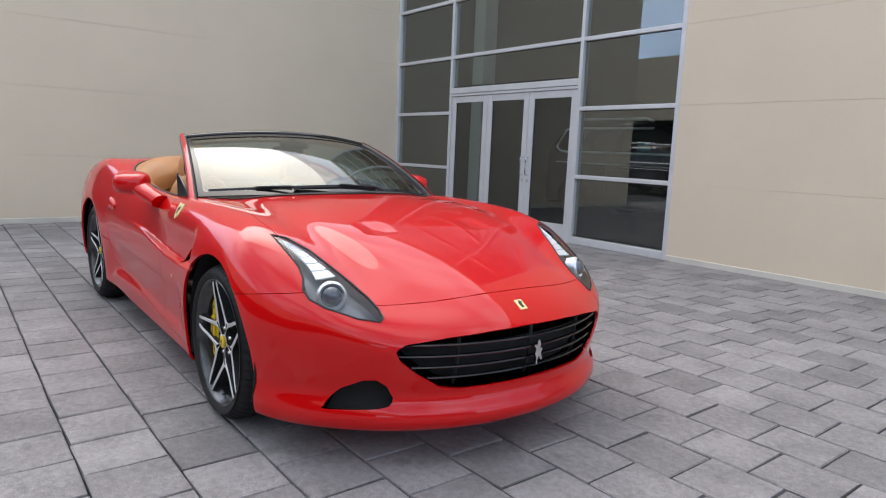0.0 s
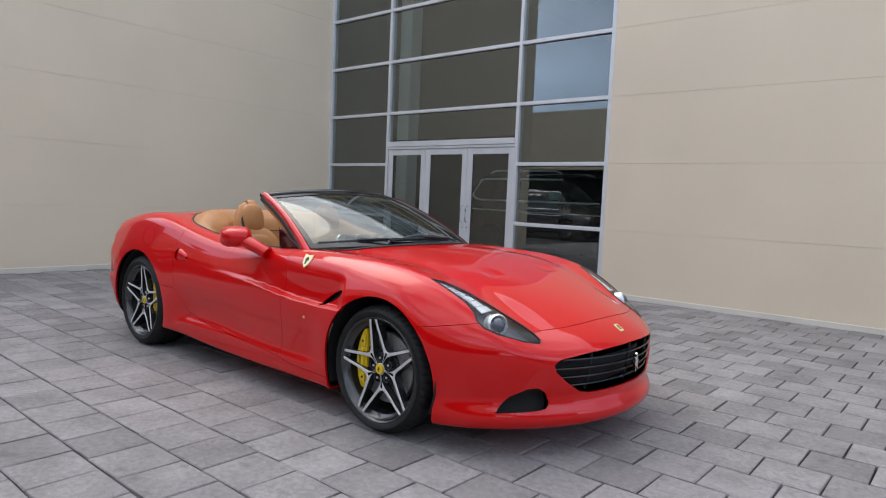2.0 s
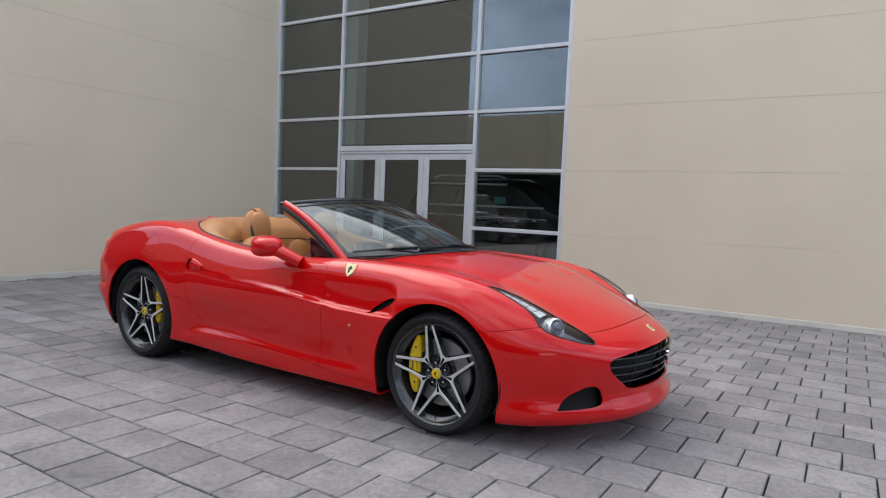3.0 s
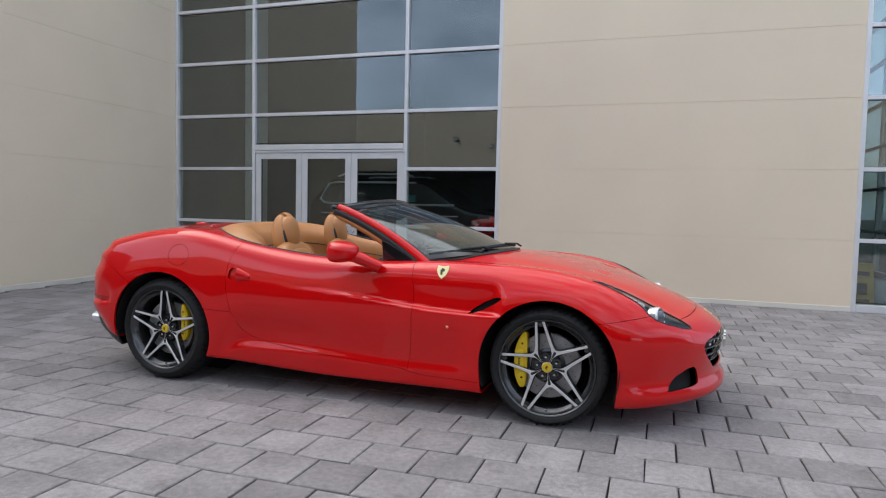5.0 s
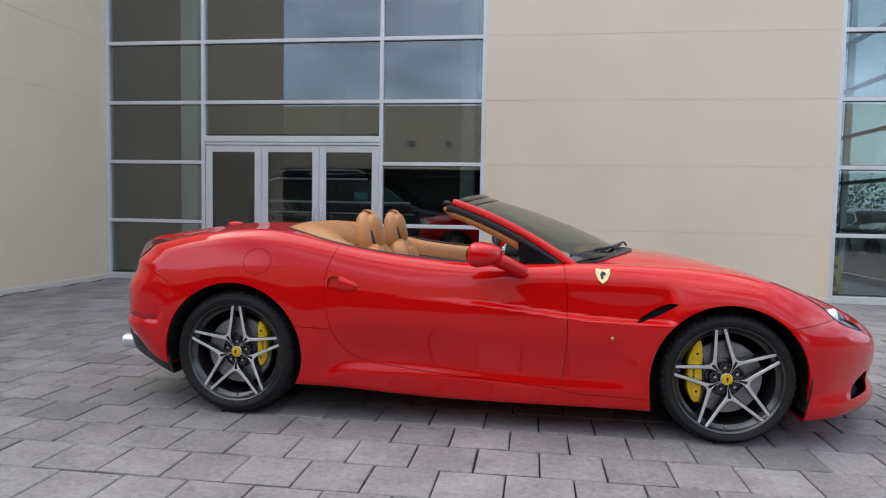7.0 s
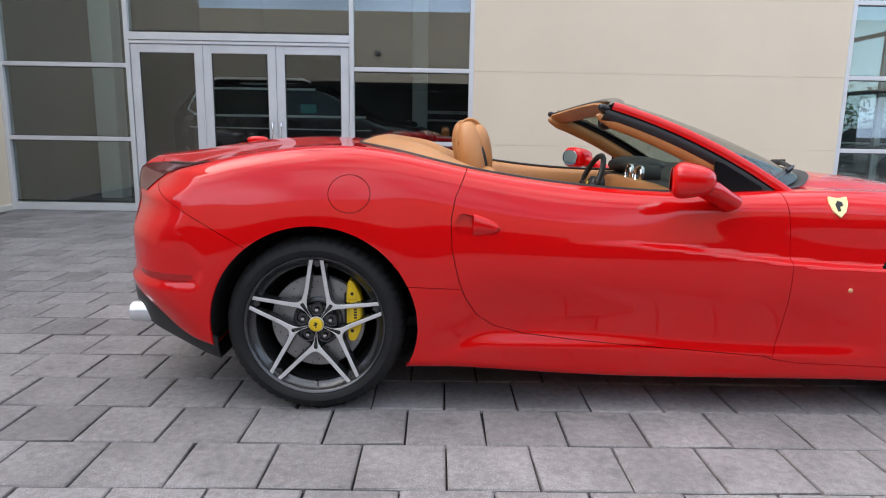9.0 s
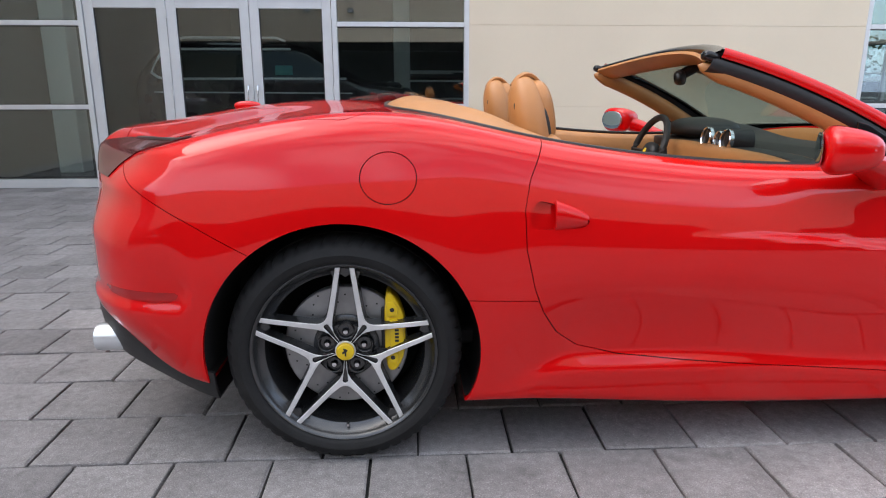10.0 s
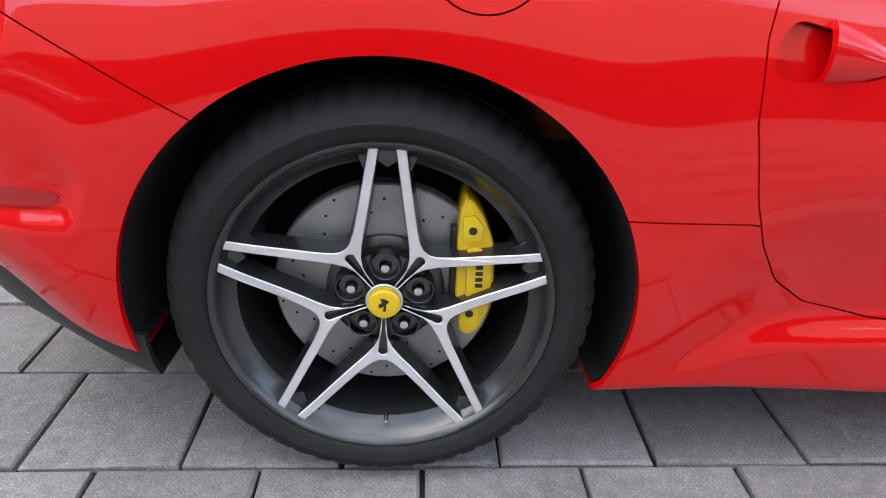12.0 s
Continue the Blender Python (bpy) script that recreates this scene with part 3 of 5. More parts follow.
def outline(pts, soft=0.0):
    """Signed distance to a closed outline, below zero inside."""
    P = np.array(pts, float)

    def g(a, b):
        d = np.full(np.shape(a), 1e9)
        ins = np.zeros(np.shape(a), bool)
        for (ax, ay), (bx, by) in zip(P, np.roll(P, -1, 0)):
            ex, ey, wx, wy = bx - ax, by - ay, a - ax, b - ay
            t = np.clip((wx * ex + wy * ey) / (ex * ex + ey * ey), 0, 1)
            d = np.minimum(d, np.hypot(wx - ex * t, wy - ey * t))
            cond = (ay > b) != (by > b)
            ins ^= cond & (wx < ex * wy / (ey if ey else 1e-9))
        return np.where(ins, -d, d) - soft
    return g


def both(*gs):
    return lambda x, y, z: np.minimum.reduce([g(x, y, z) for g in gs])


def either(*gs):
    return lambda x, y, z: np.maximum.reduce([g(x, y, z) for g in gs])


def minus(g, gap=0.0):
    return lambda x, y, z: -g(x, y, z) - gap


def wider(g, gap):
    return lambda x, y, z: g(x, y, z) - gap


# regions of the skin, above zero inside; slope: how far round the shoulder a point lies
def in_arch(x, y, z):
    f, r = z - 0.335, z - 0.352
    return np.maximum(0.392 - np.hypot(x - AXLE, np.where(f > 0, f, 0.55 * f)), 0.404 - np.hypot(x + AXLE, np.where(r > 0, r, (0.85 + 0.30 * (x > -AXLE)) * r)))


def in_cockpit(x, y, z):
    w = np.abs(y)
    side = 0.775 - 0.10 * ease(x, -0.75, -1.25)
    g = 1 - (np.abs((x + 0.27) / 0.95) ** 5 + (w / side) ** 5) ** 0.2
    return np.minimum(g * 0.7, z - 0.80)


LAMP_EDGE = [(1.560, -0.052), (1.60, -0.090), (1.70, -0.103), (1.80, -0.092), (1.90, -0.078), (2.0, -0.056), (2.06, -0.034), (2.10, -0.006), (2.107, 0.022), (2.06, 0.08), (1.97, 0.135), (1.91, 0.146), (1.869, 0.122), (1.835, 0.068), (1.78, 0.026), (1.70, -0.006), (1.63, -0.03)]
LAMP = outline(LAMP_EDGE)
GRILLE = outline([(-0.1, 0.537), (0.2, 0.531), (0.38, 0.519), (0.535, 0.498), (0.572, 0.475), (0.556, 0.435), (0.50, 0.385), (0.41, 0.325), (0.34, 0.312), (-0.1, 0.316)])
FOG = outline([(0.772, 0.233), (0.712, 0.315), (0.655, 0.354), (0.615, 0.357), (0.58, 0.33), (0.558, 0.285), (0.568, 0.258), (0.61, 0.246), (0.69, 0.239)])
TAIL = outline([(-1.785, -0.215), (-1.89, -0.212), (-1.965, -0.228), (-2.02, -0.215), (-2.06, -0.15), (-2.08, -0.085), (-2.10, -0.04), (-2.4, -0.03), (-2.4, -0.60), (-2.10, -0.56), (-2.0, -0.47), (-1.90, -0.355), (-1.83, -0.25)])
GILL = outline([(1.082, 0.728), (1.03, 0.724), (0.96, 0.693), (0.90, 0.652), (0.860, 0.617), (0.90, 0.625), (0.97, 0.654), (1.03, 0.690)])
DOOR = outline([(-0.72, 1.2), (-0.735, 1.0), (-0.752, 0.957), (-0.79, 0.868), (-0.806, 0.785), (-0.801, 0.672), (-0.774, 0.554), (-0.745, 0.48), (-0.70, 0.41), (-0.633, 0.362), (-0.51, 0.329), (-0.3, 0.307), (-0.096, 0.29), (0.2, 0.27), (0.487, 0.25), (0.506, 0.36), (0.516, 0.47), (0.518, 0.64), (0.512, 0.76), (0.497, 0.884), (0.48, 1.2)])
HOOD = outline([(0.50, -1), (0.60, 0.70), (0.80, 0.715), (1.1, 0.745), (1.4, 0.765), (1.58, 0.76), (1.70, 0.71), (1.87, 0.665), (2.0, 0.615), (2.045, 0.565), (2.068, 0.50), (2.115, 0.36), (2.145, 0.22), (2.155, 0.08), (2.157, -1)])
DECK = outline([(-1.1, -1), (-1.1, 0.74), (-1.185, 0.80), (-1.32, 0.865), (-1.5, 0.83), (-1.7, 0.745), (-1.86, 0.66), (-2.0, 0.62), (-2.5, 0.60), (-2.5, -1)])
SILL = outline([(-1.05, 0.53), (-0.766, 0.516), (-0.5, 0.40), (0.3, 0.30), (0.49, 0.24), (0.6, 0.225), (1.1, 0.215), (1.1, 0.0), (-1.05, 0.0)])
REFLECT = outline([(-2.06, 0.556), (-2.02, 0.535), (-1.95, 0.528), (-1.87, 0.525), (-1.82, 0.528), (-1.80, 0.538), (-1.79, 0.556)])
hood_front = spline((0.0, 2.157), (0.22, 2.145), (0.36, 2.115), (0.5, 2.068), (0.8, 1.93))


def in_lamp(x, y, z):
    return np.minimum.reduce([-LAMP(x, np.abs(y) - z), x - 1.4, z - 0.45])


def in_grille(x, y, z):
    return np.minimum(-GRILLE(np.abs(y), z), x - 1.8)


def in_fog(x, y, z):
    return np.minimum(-FOG(np.abs(y), z), x - 1.8)


def in_tail(x, y, z):
    return np.minimum.reduce([-TAIL(x, np.abs(y) - z), -1.7 - x, z - 0.855])


def in_gill(x, y, z):
    return np.minimum(-GILL(x, z), np.abs(y) - 0.6)


GRIP = outline([(-0.785, 0.748), (-0.782, 0.782), (-0.769, 0.800), (-0.754, 0.802), (-0.69, 0.785), (-0.638, 0.765), (-0.624, 0.752), (-0.627, 0.742), (-0.65, 0.735), (-0.765, 0.733), (-0.779, 0.737)], 0.005)


def in_grip(x, y, z):
    return np.minimum(-GRIP(x, z), np.abs(y) - 0.6)


def in_door(x, y, z):
    return np.minimum(-DOOR(x, z), np.abs(y) - 0.6)


def in_sill(x, y, z):
    return np.minimum(-SILL(x, z), np.abs(y) - 0.5)


def in_hood(x, y, z):
    return np.minimum(-HOOD(x, np.abs(y)), z - 0.5)


def in_deck(x, y, z):
    return np.minimum(-DECK(x, np.abs(y)), z - 0.85)


def in_flap(x, y, z):
    return np.minimum(0.079 - np.hypot(x + 1.193, (z - 0.878) * 1.12), -y)


def in_front(x, y, z):
    w = np.abs(y)
    low = np.minimum(0.622 + 0.15 * (x - 1.655) - z, w - 0.60)
    return np.minimum(np.maximum(low, x - hood_front(w)), x - 1.5)


def in_rear(x, y, z):
    return np.minimum(0.672 - 0.538 * (x + 1.592) - z, -1.5 - x)


def right(x, y, z):
    return -y


def left(x, y, z):
    return y


full = skin(body, (-2.36, -1.05, 0.06), (2.46, 1.05, 1.2), STEP)
shell = clip(clip(full, minus(in_arch)), minus(in_cockpit))
holes = either(in_lamp, in_grille, in_fog, in_tail, in_gill, in_grip)
rest = clip(shell, minus(holes))

CAR = pose(-4.0665, 1.85, 0)
car = thing("convertible_car", "red two-seat convertible sports car with its roof folded down", "car", CAR)
# added black shell: puts the shade of the shut lines into its colour
panel("inner_shell", clip(shell, minus(holes)), VOID, car, lip=0, shift=-0.016)
GAP = 0.0014
for name, region, label in (("bonnet", in_hood, "glossy red bonnet with two vents"), ("front_bumper", in_front, "glossy red front bumper"), ("rear_bumper", in_rear, "glossy red rear bumper"),
                            ("boot_lid", in_deck, "glossy red rear deck"), ("fuel_flap", in_flap, "round red fuel flap")):
    panel(name, clip(rest, wider(region, GAP)), RED, car, label=label)
    rest = clip(rest, minus(region, GAP))
for region, name, label in ((in_door, "door", "closed glossy red door"), (in_sill, "side_sill", "")):
    for side in (right, left):
        panel(name, clip(rest, both(wider(region, GAP), side)), RED, car, label=label)
    rest = clip(rest, minus(region, GAP))
for side in (right, left):
    panel("wing_panel", clip(rest, side), RED, car, label="glossy red side body panel")


# ---- the car's fittings ----
@functools.lru_cache(maxsize=None)
def surface(x, w, z0=0.2, z1=1.3):
    """Height of the skin's top above a point of the plan."""
    for _ in range(16):
        m = (z0 + z1) / 2
        z0, z1 = (m, z1) if body(np.float64(x), np.float64(w), np.float64(m)) < 0 else (z0, m)
    return (z0 + z1) / 2


@functools.lru_cache(maxsize=None)
def flank(x, z, w0=0.3, w1=1.1):
    """Half-width of the skin at a point of the side view."""
    for _ in range(16):
        m = (w0 + w1) / 2
        w0, w1 = (m, w1) if body(np.float64(x), np.float64(m), np.float64(z)) < 0 else (w0, m)
    return (w0 + w1) / 2


def skin_pose(x, y, z, spin=0.0):
    """A pose on the skin whose z axis points out of it and whose x axis lies level."""
    e = 1e-3
    p = [np.float64(v) for v in (x, y, z)]
    n = Vector([float(body(*[q + (e if i == j else 0) for j, q in enumerate(p)]) - body(*[q - (e if i == j else 0) for j, q in enumerate(p)])) for i in range(3)]).normalized()
    a = Vector((0, 0, 1)).cross(n).normalized()
    b = n.cross(a)
    m = Matrix((a, b, n)).transposed().to_4x4()
    return Matrix.Translation((x, y, z)) @ m @ pose(0, 0, 0, 0, 0, spin)


def pillow(centre, radii, power=3.0, tilt=0.0, nu=28, nv=18, bm=None, fn=None):
    """A cushion: a ball with squared-off sides."""
    bm = bm or bmesh.new()

    def c(v, p):
        return math.copysign(abs(v) ** (2 / p), v)
    turn = Matrix.Rotation(radians(tilt), 3, "Y")
    rows = []
    for j in range(nv + 1):
        la = -math.pi / 2 + math.pi * j / nv
        row = []
        for i in range(nu):
            lo = 2 * math.pi * i / nu
            p = Vector((radii[0] * c(math.cos(la), power) * c(math.cos(lo), power), radii[1] * c(math.cos(la), power) * c(math.sin(lo), power), radii[2] * c(math.sin(la), power)))
            if fn:
                p = fn(p)
            row.append(bm.verts.new(turn @ p + Vector(centre)))
        rows.append(row)
    for j in range(nv):
        for i in range(nu):
            bm.faces.new((rows[j][i], rows[j][(i + 1) % nu], rows[j + 1][(i + 1) % nu], rows[j + 1][i]))
    bmesh.ops.remove_doubles(bm, verts=bm.verts, dist=1e-5)
    return bm


def shoulder(x, q, s):
    """The point of the skin at x whose half-width less its height is q."""
    lo, hi = 0.3, 1.0
    for _ in range(18):
        m = (lo + hi) / 2
        lo, hi = (m, hi) if body(np.float64(x), np.float64(m), np.float64(m - q)) < 0 else (lo, m)
    return Vector((x, s * lo, lo - q))


lamp_in = spline((1.56, -0.070), (1.60, -0.090), (1.70, -0.103), (1.80, -0.092), (1.90, -0.078), (2.0, -0.056))
lamp_out = spline((1.56, -0.050), (1.63, -0.030), (1.70, -0.006), (1.78, 0.026), (1.835, 0.068), (1.9, 0.14))

# head lamps
for s, side in ((-1, right), (1, left)):
    sel = both(in_lamp, side)
    bucket = panel("headlight", clip(full, sel), LAMPGREY, car, lip=-0.05, shift=-0.052, label="grey headlight housing under a clear cover")
    cover = panel("lamp_cover", clip(full, wider(sel, 0.003)), LAMP_GLASS, bucket, lip=0.004, shift=-0.002, label="clear lamp cover")
    cover.visible_shadow = False
    part("seal", tube([shoulder(x, q, s) for x, q in LAMP_EDGE], 0.0042, 6, closed=True), BLACK, bucket, "black lamp seal", smooth=True)
    c = Vector((1.918, s * 0.693, 0.640))
    aim = look(c, c + Vector((1, s * 0.45, 0.25))) @ pose(0, 0, 0, -90, 0, 0)
    part("projector", lathe([(0.0, 0.045), (0.018, 0.042), (0.033, 0.03), (0.041, 0.012), (0.043, 0.0), (0.043, -0.02), (0.0, -0.02)], 40), mat("projector_lens", (0.07, 0.08, 0.10), 0.05, 0.2, 0.05, coat=1.0), bucket, "round projector lens", m=aim, smooth=True)
    part("bezel", lathe([(0.041, 0.012), (0.048, 0.024), (0.057, 0.014), (0.058, -0.03), (0.041, -0.02)], 40), SILVER, bucket, "silver lamp ring", m=aim, smooth=True)
    for k in range(6):
        def strip(u, v, k=k, s=s):
            x = 1.592 + 0.044 * (k + 0.06 + 0.88 * u)
            q0, q1 = float(lamp_in(x)) + 0.014, float(lamp_out(x)) - 0.012
            p = shoulder(x, q0 + (q1 - q0) * (0.05 + 0.62 * v), s)
            return p + Vector((-0.006, -s * 0.007, -0.011 - 0.004 * math.sin(math.pi * v)))
        part("light_strip", sheet(strip, 4, 6, 0.006), bpy.data.materials.get("white_lens") or mat("white_lens", (0.82, 0.84, 0.86), 0.18, 0.1, 0.04, coat=0.6), bucket, "white light segment", smooth=True)

# grille, its bars and emblem
back = panel("grille", clip(full, in_grille), VOID, car, lip=-0.085, shift=-0.09, label="black radiator grille")


def nose_point(w, z, inset):
    return Vector((float(nose(z)) - w * w * (0.43 + 0.27 * w * w) - inset, w, z))


for k, z in enumerate((0.356, 0.400, 0.445, 0.490)):
    reach = (0.45, 0.50, 0.545, 0.545)[k]
    pts = [nose_point(reach * (-1 + 2 * i / 24), z, 0.034) for i in range(25)]
    part("grille_bar", tube(pts, 0.011, 8, 0.55), GLOSSBLACK, back, "black horizontal grille bar", smooth=True)
for w in (-0.33, 0.0, 0.33):
    part("grille_post", tube([nose_point(w, z, 0.05) for z in (0.31, 0.40, 0.53)], 0.008, 6), BLACK, back)
# the emblem is a plain upright silver shape
part("emblem", prism([(-0.010, -0.050), (-0.002, -0.048), (-0.003, -0.028), (0.004, -0.014), (0.018, -0.034), (0.024, -0.030), (0.016, -0.004), (0.024, 0.012), (0.018, 0.018), (0.010, 0.012), (0.014, 0.034), (0.006, 0.052), (-0.004, 0.046), (-0.004, 0.030), (-0.018, 0.034), (-0.022, 0.028), (-0.010, 0.016), (-0.016, -0.004), (-0.008, -0.020)], -0.008, 0.006, "x"), CHROME, back, "small silver emblem", m=Matrix.Translation(nose_point(0.0, 0.425, 0.004)))
bz = surface(2.235, 0.0)
part("nose_badge", prism([(-0.020, -0.027), (0.020, -0.027), (0.020, 0.027), (-0.020, 0.027)], -0.004, 0.004, "z", 0.002), BADGE, car, "small yellow badge", m=skin_pose(2.235, 0.0, bz))
part("badge_mark", prism([(-0.006, -0.018), (0.006, -0.016), (0.004, 0.0), (0.011, 0.012), (-0.002, 0.02), (-0.010, 0.004)], 0.004, 0.0055, "z"), BLACK, bpy.data.objects["nose_badge"])

for s, side in ((-1, right), (1, left)):
    panel("fog_intake", clip(full, both(in_fog, side)), VOID, car, lip=-0.045, shift=-0.048, label="black air intake in the bumper")
    panel("side_gill", clip(full, both(in_gill, side)), VOID, car, lip=-0.03, shift=-0.034, label="dark side air outlet")
    tl = panel("tail_light", clip(full, both(in_tail, side)), mat("tail_red", (0.085, 0.003, 0.004), 0.15, 0, 0.1, coat=0.25, spec=0.25) if s < 0 else bpy.data.materials["tail_red"], car, lip=0.02, shift=0.004, label="dark red rear lamp")
    # black tube laid on the skin as the shadow in the slit
    part("lamp_slit", tube([shoulder(x, q, s) + Vector((0, 0, 0.003)) for x, q in ((-1.775, -0.214), (-1.81, -0.236), (-1.85, -0.285), (-1.90, -0.358), (-1.95, -0.418), (-2.0, -0.472), (-2.06, -0.525))], [0.004, 0.007, 0.009, 0.010, 0.010, 0.010, 0.008], 8, 0.7), BLACK, tl, "black strip standing for the shadowed slit above the lamp", smooth=True)
    # door handle in its recess
    cup = panel("door_handle", clip(full, both(in_grip, side)), RED, car, lip=-0.013, shift=-0.014, label="red door handle in a scooped recess")
    hw = flank(-0.69, 0.765)

    def lever(u, v, s=s, hw=hw):
        t = u
        half = 0.030 * (1 - t) ** 0.60 + 0.005
        a = math.pi * v
        x = -0.722 + 0.094 * t
        out = flank(x, 0.765) - 0.006 + 0.016 * math.sin(a) * (1 - 0.55 * t)
        return Vector((x, s * out, 0.766 - 0.014 * t + half * math.cos(a)))
    part("lever", sheet(lever, 14, 12, -0.010), RED, cup, smooth=True)
    # wing shield and marker lamp
    m = skin_pose(0.694, s * flank(0.694, 0.853), 0.853)
    shield = part("wing_badge", prism([(-0.036, 0.042), (0.0, 0.036), (0.036, 0.042), (0.037, 0.012), (0.024, -0.022), (0.0, -0.046), (-0.024, -0.022), (-0.037, 0.012)], -0.004, 0.004, "z", 0.0015), BADGE, car, "yellow shield-shaped badge", m=m)
    part("badge_mark", prism([(-0.008, -0.022), (0.004, -0.020), (0.002, -0.002), (0.016, 0.004), (0.012, 0.018), (-0.004, 0.024), (-0.014, 0.008)], 0.004, 0.0055, "z"), BLACK, shield)
    part("marker_lamp", pillow((0, 0, 0), (0.009, 0.009, 0.006), 2.5, nu=12, nv=8), mat("amber", (0.65, 0.32, 0.16), 0.2, 0, 0.1, coat=0.5) if s < 0 else bpy.data.materials["amber"], car, "tiny round amber side marker", m=skin_pose(0.747, s * flank(0.747, 0.534), 0.534), smooth=True)
    # washer cover outline
    panel("washer_cover", clip(full, both(wider(lambda x, y, z: np.minimum(0.022 - np.abs(np.abs(y) - 0.628), 0.026 - np.abs(z - 0.526)), 0.0), side, lambda x, y, z: x - 1.9)), RED, car, lip=0.002, shift=0.0012)
    # exhaust pipes and the black lower rear edge
    for w in (0.735, 0.620):
        part("exhaust_pipe", lathe([(0.036, 0.0), (0.043, -0.003), (0.045, 0.01), (0.044, 0.13), (0.034, 0.13), (0.034, 0.005)], 32, "X"), SILVER, car, "chrome exhaust tip", m=pose(-2.125 + 0.05 * (w < 0.7), s * w, 0.352), smooth=True)
    rim = []
    for i in range(15):
        x = -1.715 - 0.425 * i / 14
        z = float(under(x)) + 0.045
        rim.append(Vector((x, flank(x, z, 0.05, 1.1), z)))

    def skirt(u, v, rim=rim, s=s):
        i = min(int(u * 14), 13)
        p = rim[i].lerp(rim[i + 1], u * 14 - i)
        low = 0.208 + 0.33 * (-1.715 - p.x)
        if v < 0.6:
            q = v / 0.6
            return Vector((p.x, s * (p.y - 0.010 - 0.035 * q * q), p.z + (low - p.z) * q))
        q = (v - 0.6) / 0.4
        return Vector((p.x + 0.05 * q, s * (p.y - 0.045) * (1 - q), low + 0.02 * q))
    part("rear_diffuser", sheet(skirt, 28, 10, 0.010), BLACK, car, "black plastic lower rear edge", smooth=True)
    # mirrors
    turned = pose(0.078, s * 0.983, 0.952, 0, 0, s * 26)
    house = part("door_mirror", pillow((0, 0, 0), (0.066, 0.097, 0.064), 3.0, fn=lambda p: Vector((p.x * (1.0 + 0.35 * max(p.x, 0) / 0.066), p.y * (1 - 0.12 * p.x / 0.066), p.z * (1 - 0.20 * p.x / 0.066)))), RED, car, "glossy red door mirror", m=turned, smooth=True)
    part("mirror_glass", pillow((-0.066, 0, 0), (0.004, 0.078, 0.049), 2.4, nu=24, nv=12), mat("mirror", (0.42, 0.55, 0.62), 0.02, 1.0, 0.01) if s < 0 else bpy.data.materials["mirror"], house, "mirror glass", smooth=True)
    arm = tube([(0.12, s * 0.945, 0.932), (0.18, s * 0.93, 0.910), (0.23, s * 0.905, 0.884), (0.27, s * 0.880, 0.862)], [0.060, 0.060, 0.056, 0.060], 16, 0.66)
    bmesh.ops.transform(arm, matrix=turned.inverted(), verts=arm.verts)
    part("mirror_arm", arm, RED, house, smooth=True)

RED_GLOW = mat("reflector_red", (0.36, 0.005, 0.006), 0.2, 0.0, 0.1, coat=0.6, spec=0.3)
for s in (-1, 1):
    # red reflector below a crease of the rear bumper
    side = right if s < 0 else left
    panel("reflector", clip(full, both(lambda x, y, z: np.minimum(-REFLECT(x, z), np.abs(y) - 0.5), side)), RED_GLOW, car, lip=0.004, shift=0.0015, label="dark red bumper reflector")

# radio fin on the deck
part("aerial_fin", pillow((-1.80, 0.06, surface(-1.80, 0.0) + 0.006), (0.055, 0.024, 0.019), 2.2), RED, car, "small red roof aerial fin", smooth=True)


# ---- windscreen ----
def screen(u, v):
    """u from -1 at the car's right to 1, v from the cowl to the header."""
    lo = Vector((0.90 - 0.38 * u * u, 0.775 * u, 0.945 - 0.04 * u * u))
    hi = Vector((-0.045 - 0.115 * u * u, 0.628 * u, 1.283 - 0.052 * u * u))
    p = lo.lerp(hi, v)
    return p + Vector((0.35, 0, 0.9)) * 0.035 * 4 * v * (1 - v) / 1.1


ws = part("windscreen", sheet(lambda a, b: screen(1.9 * a - 0.95, 0.02 + 0.90 * b), 40, 24, 0.005), SCREEN_GLASS, car, "clear curved windscreen with black edge", smooth=True)
ws.visible_shadow = False
part("black_band", sheet(lambda a, b: screen(1.92 * a - 0.96, 0.86 + 0.115 * b) + Vector((0.001, 0, 0.004)), 40, 6, 0.006), GLOSSBLACK, ws, "black band along the glass", smooth=True)
for s in (-1, 1):
    part("black_edge", sheet(lambda a, b: screen(s * (0.945 + 0.03 * a), 0.0 + 0.92 * b) + Vector((0.001, 0, 0.003)), 4, 30, 0.005), GLOSSBLACK, ws, smooth=True)
part("black_foot", sheet(lambda a, b: screen(1.92 * a - 0.96, 0.0 + 0.05 * b) + Vector((0.001, 0, 0.004)), 40, 4, 0.005), GLOSSBLACK, ws, smooth=True)
part("header", sheet(lambda a, b: screen(2 * a - 1, 0.955) + Vector((-0.005, 0, 0.0)) + 0.030 * Vector((math.cos(2 * math.pi * b) * 1.1, 0, math.sin(2 * math.pi * b) * 0.55)), 40, 16), GLOSSBLACK, car, "gloss black windscreen header", smooth=True)
part("header_lining", sheet(lambda a, b: screen(1.9 * a - 0.95, 1.01 - 0.14 * b) + Vector((-0.02, 0, -0.02 - 0.02 * math.sin(math.pi * b))), 40, 8, 0.012), TAN, car, "tan leather header lining", smooth=True)


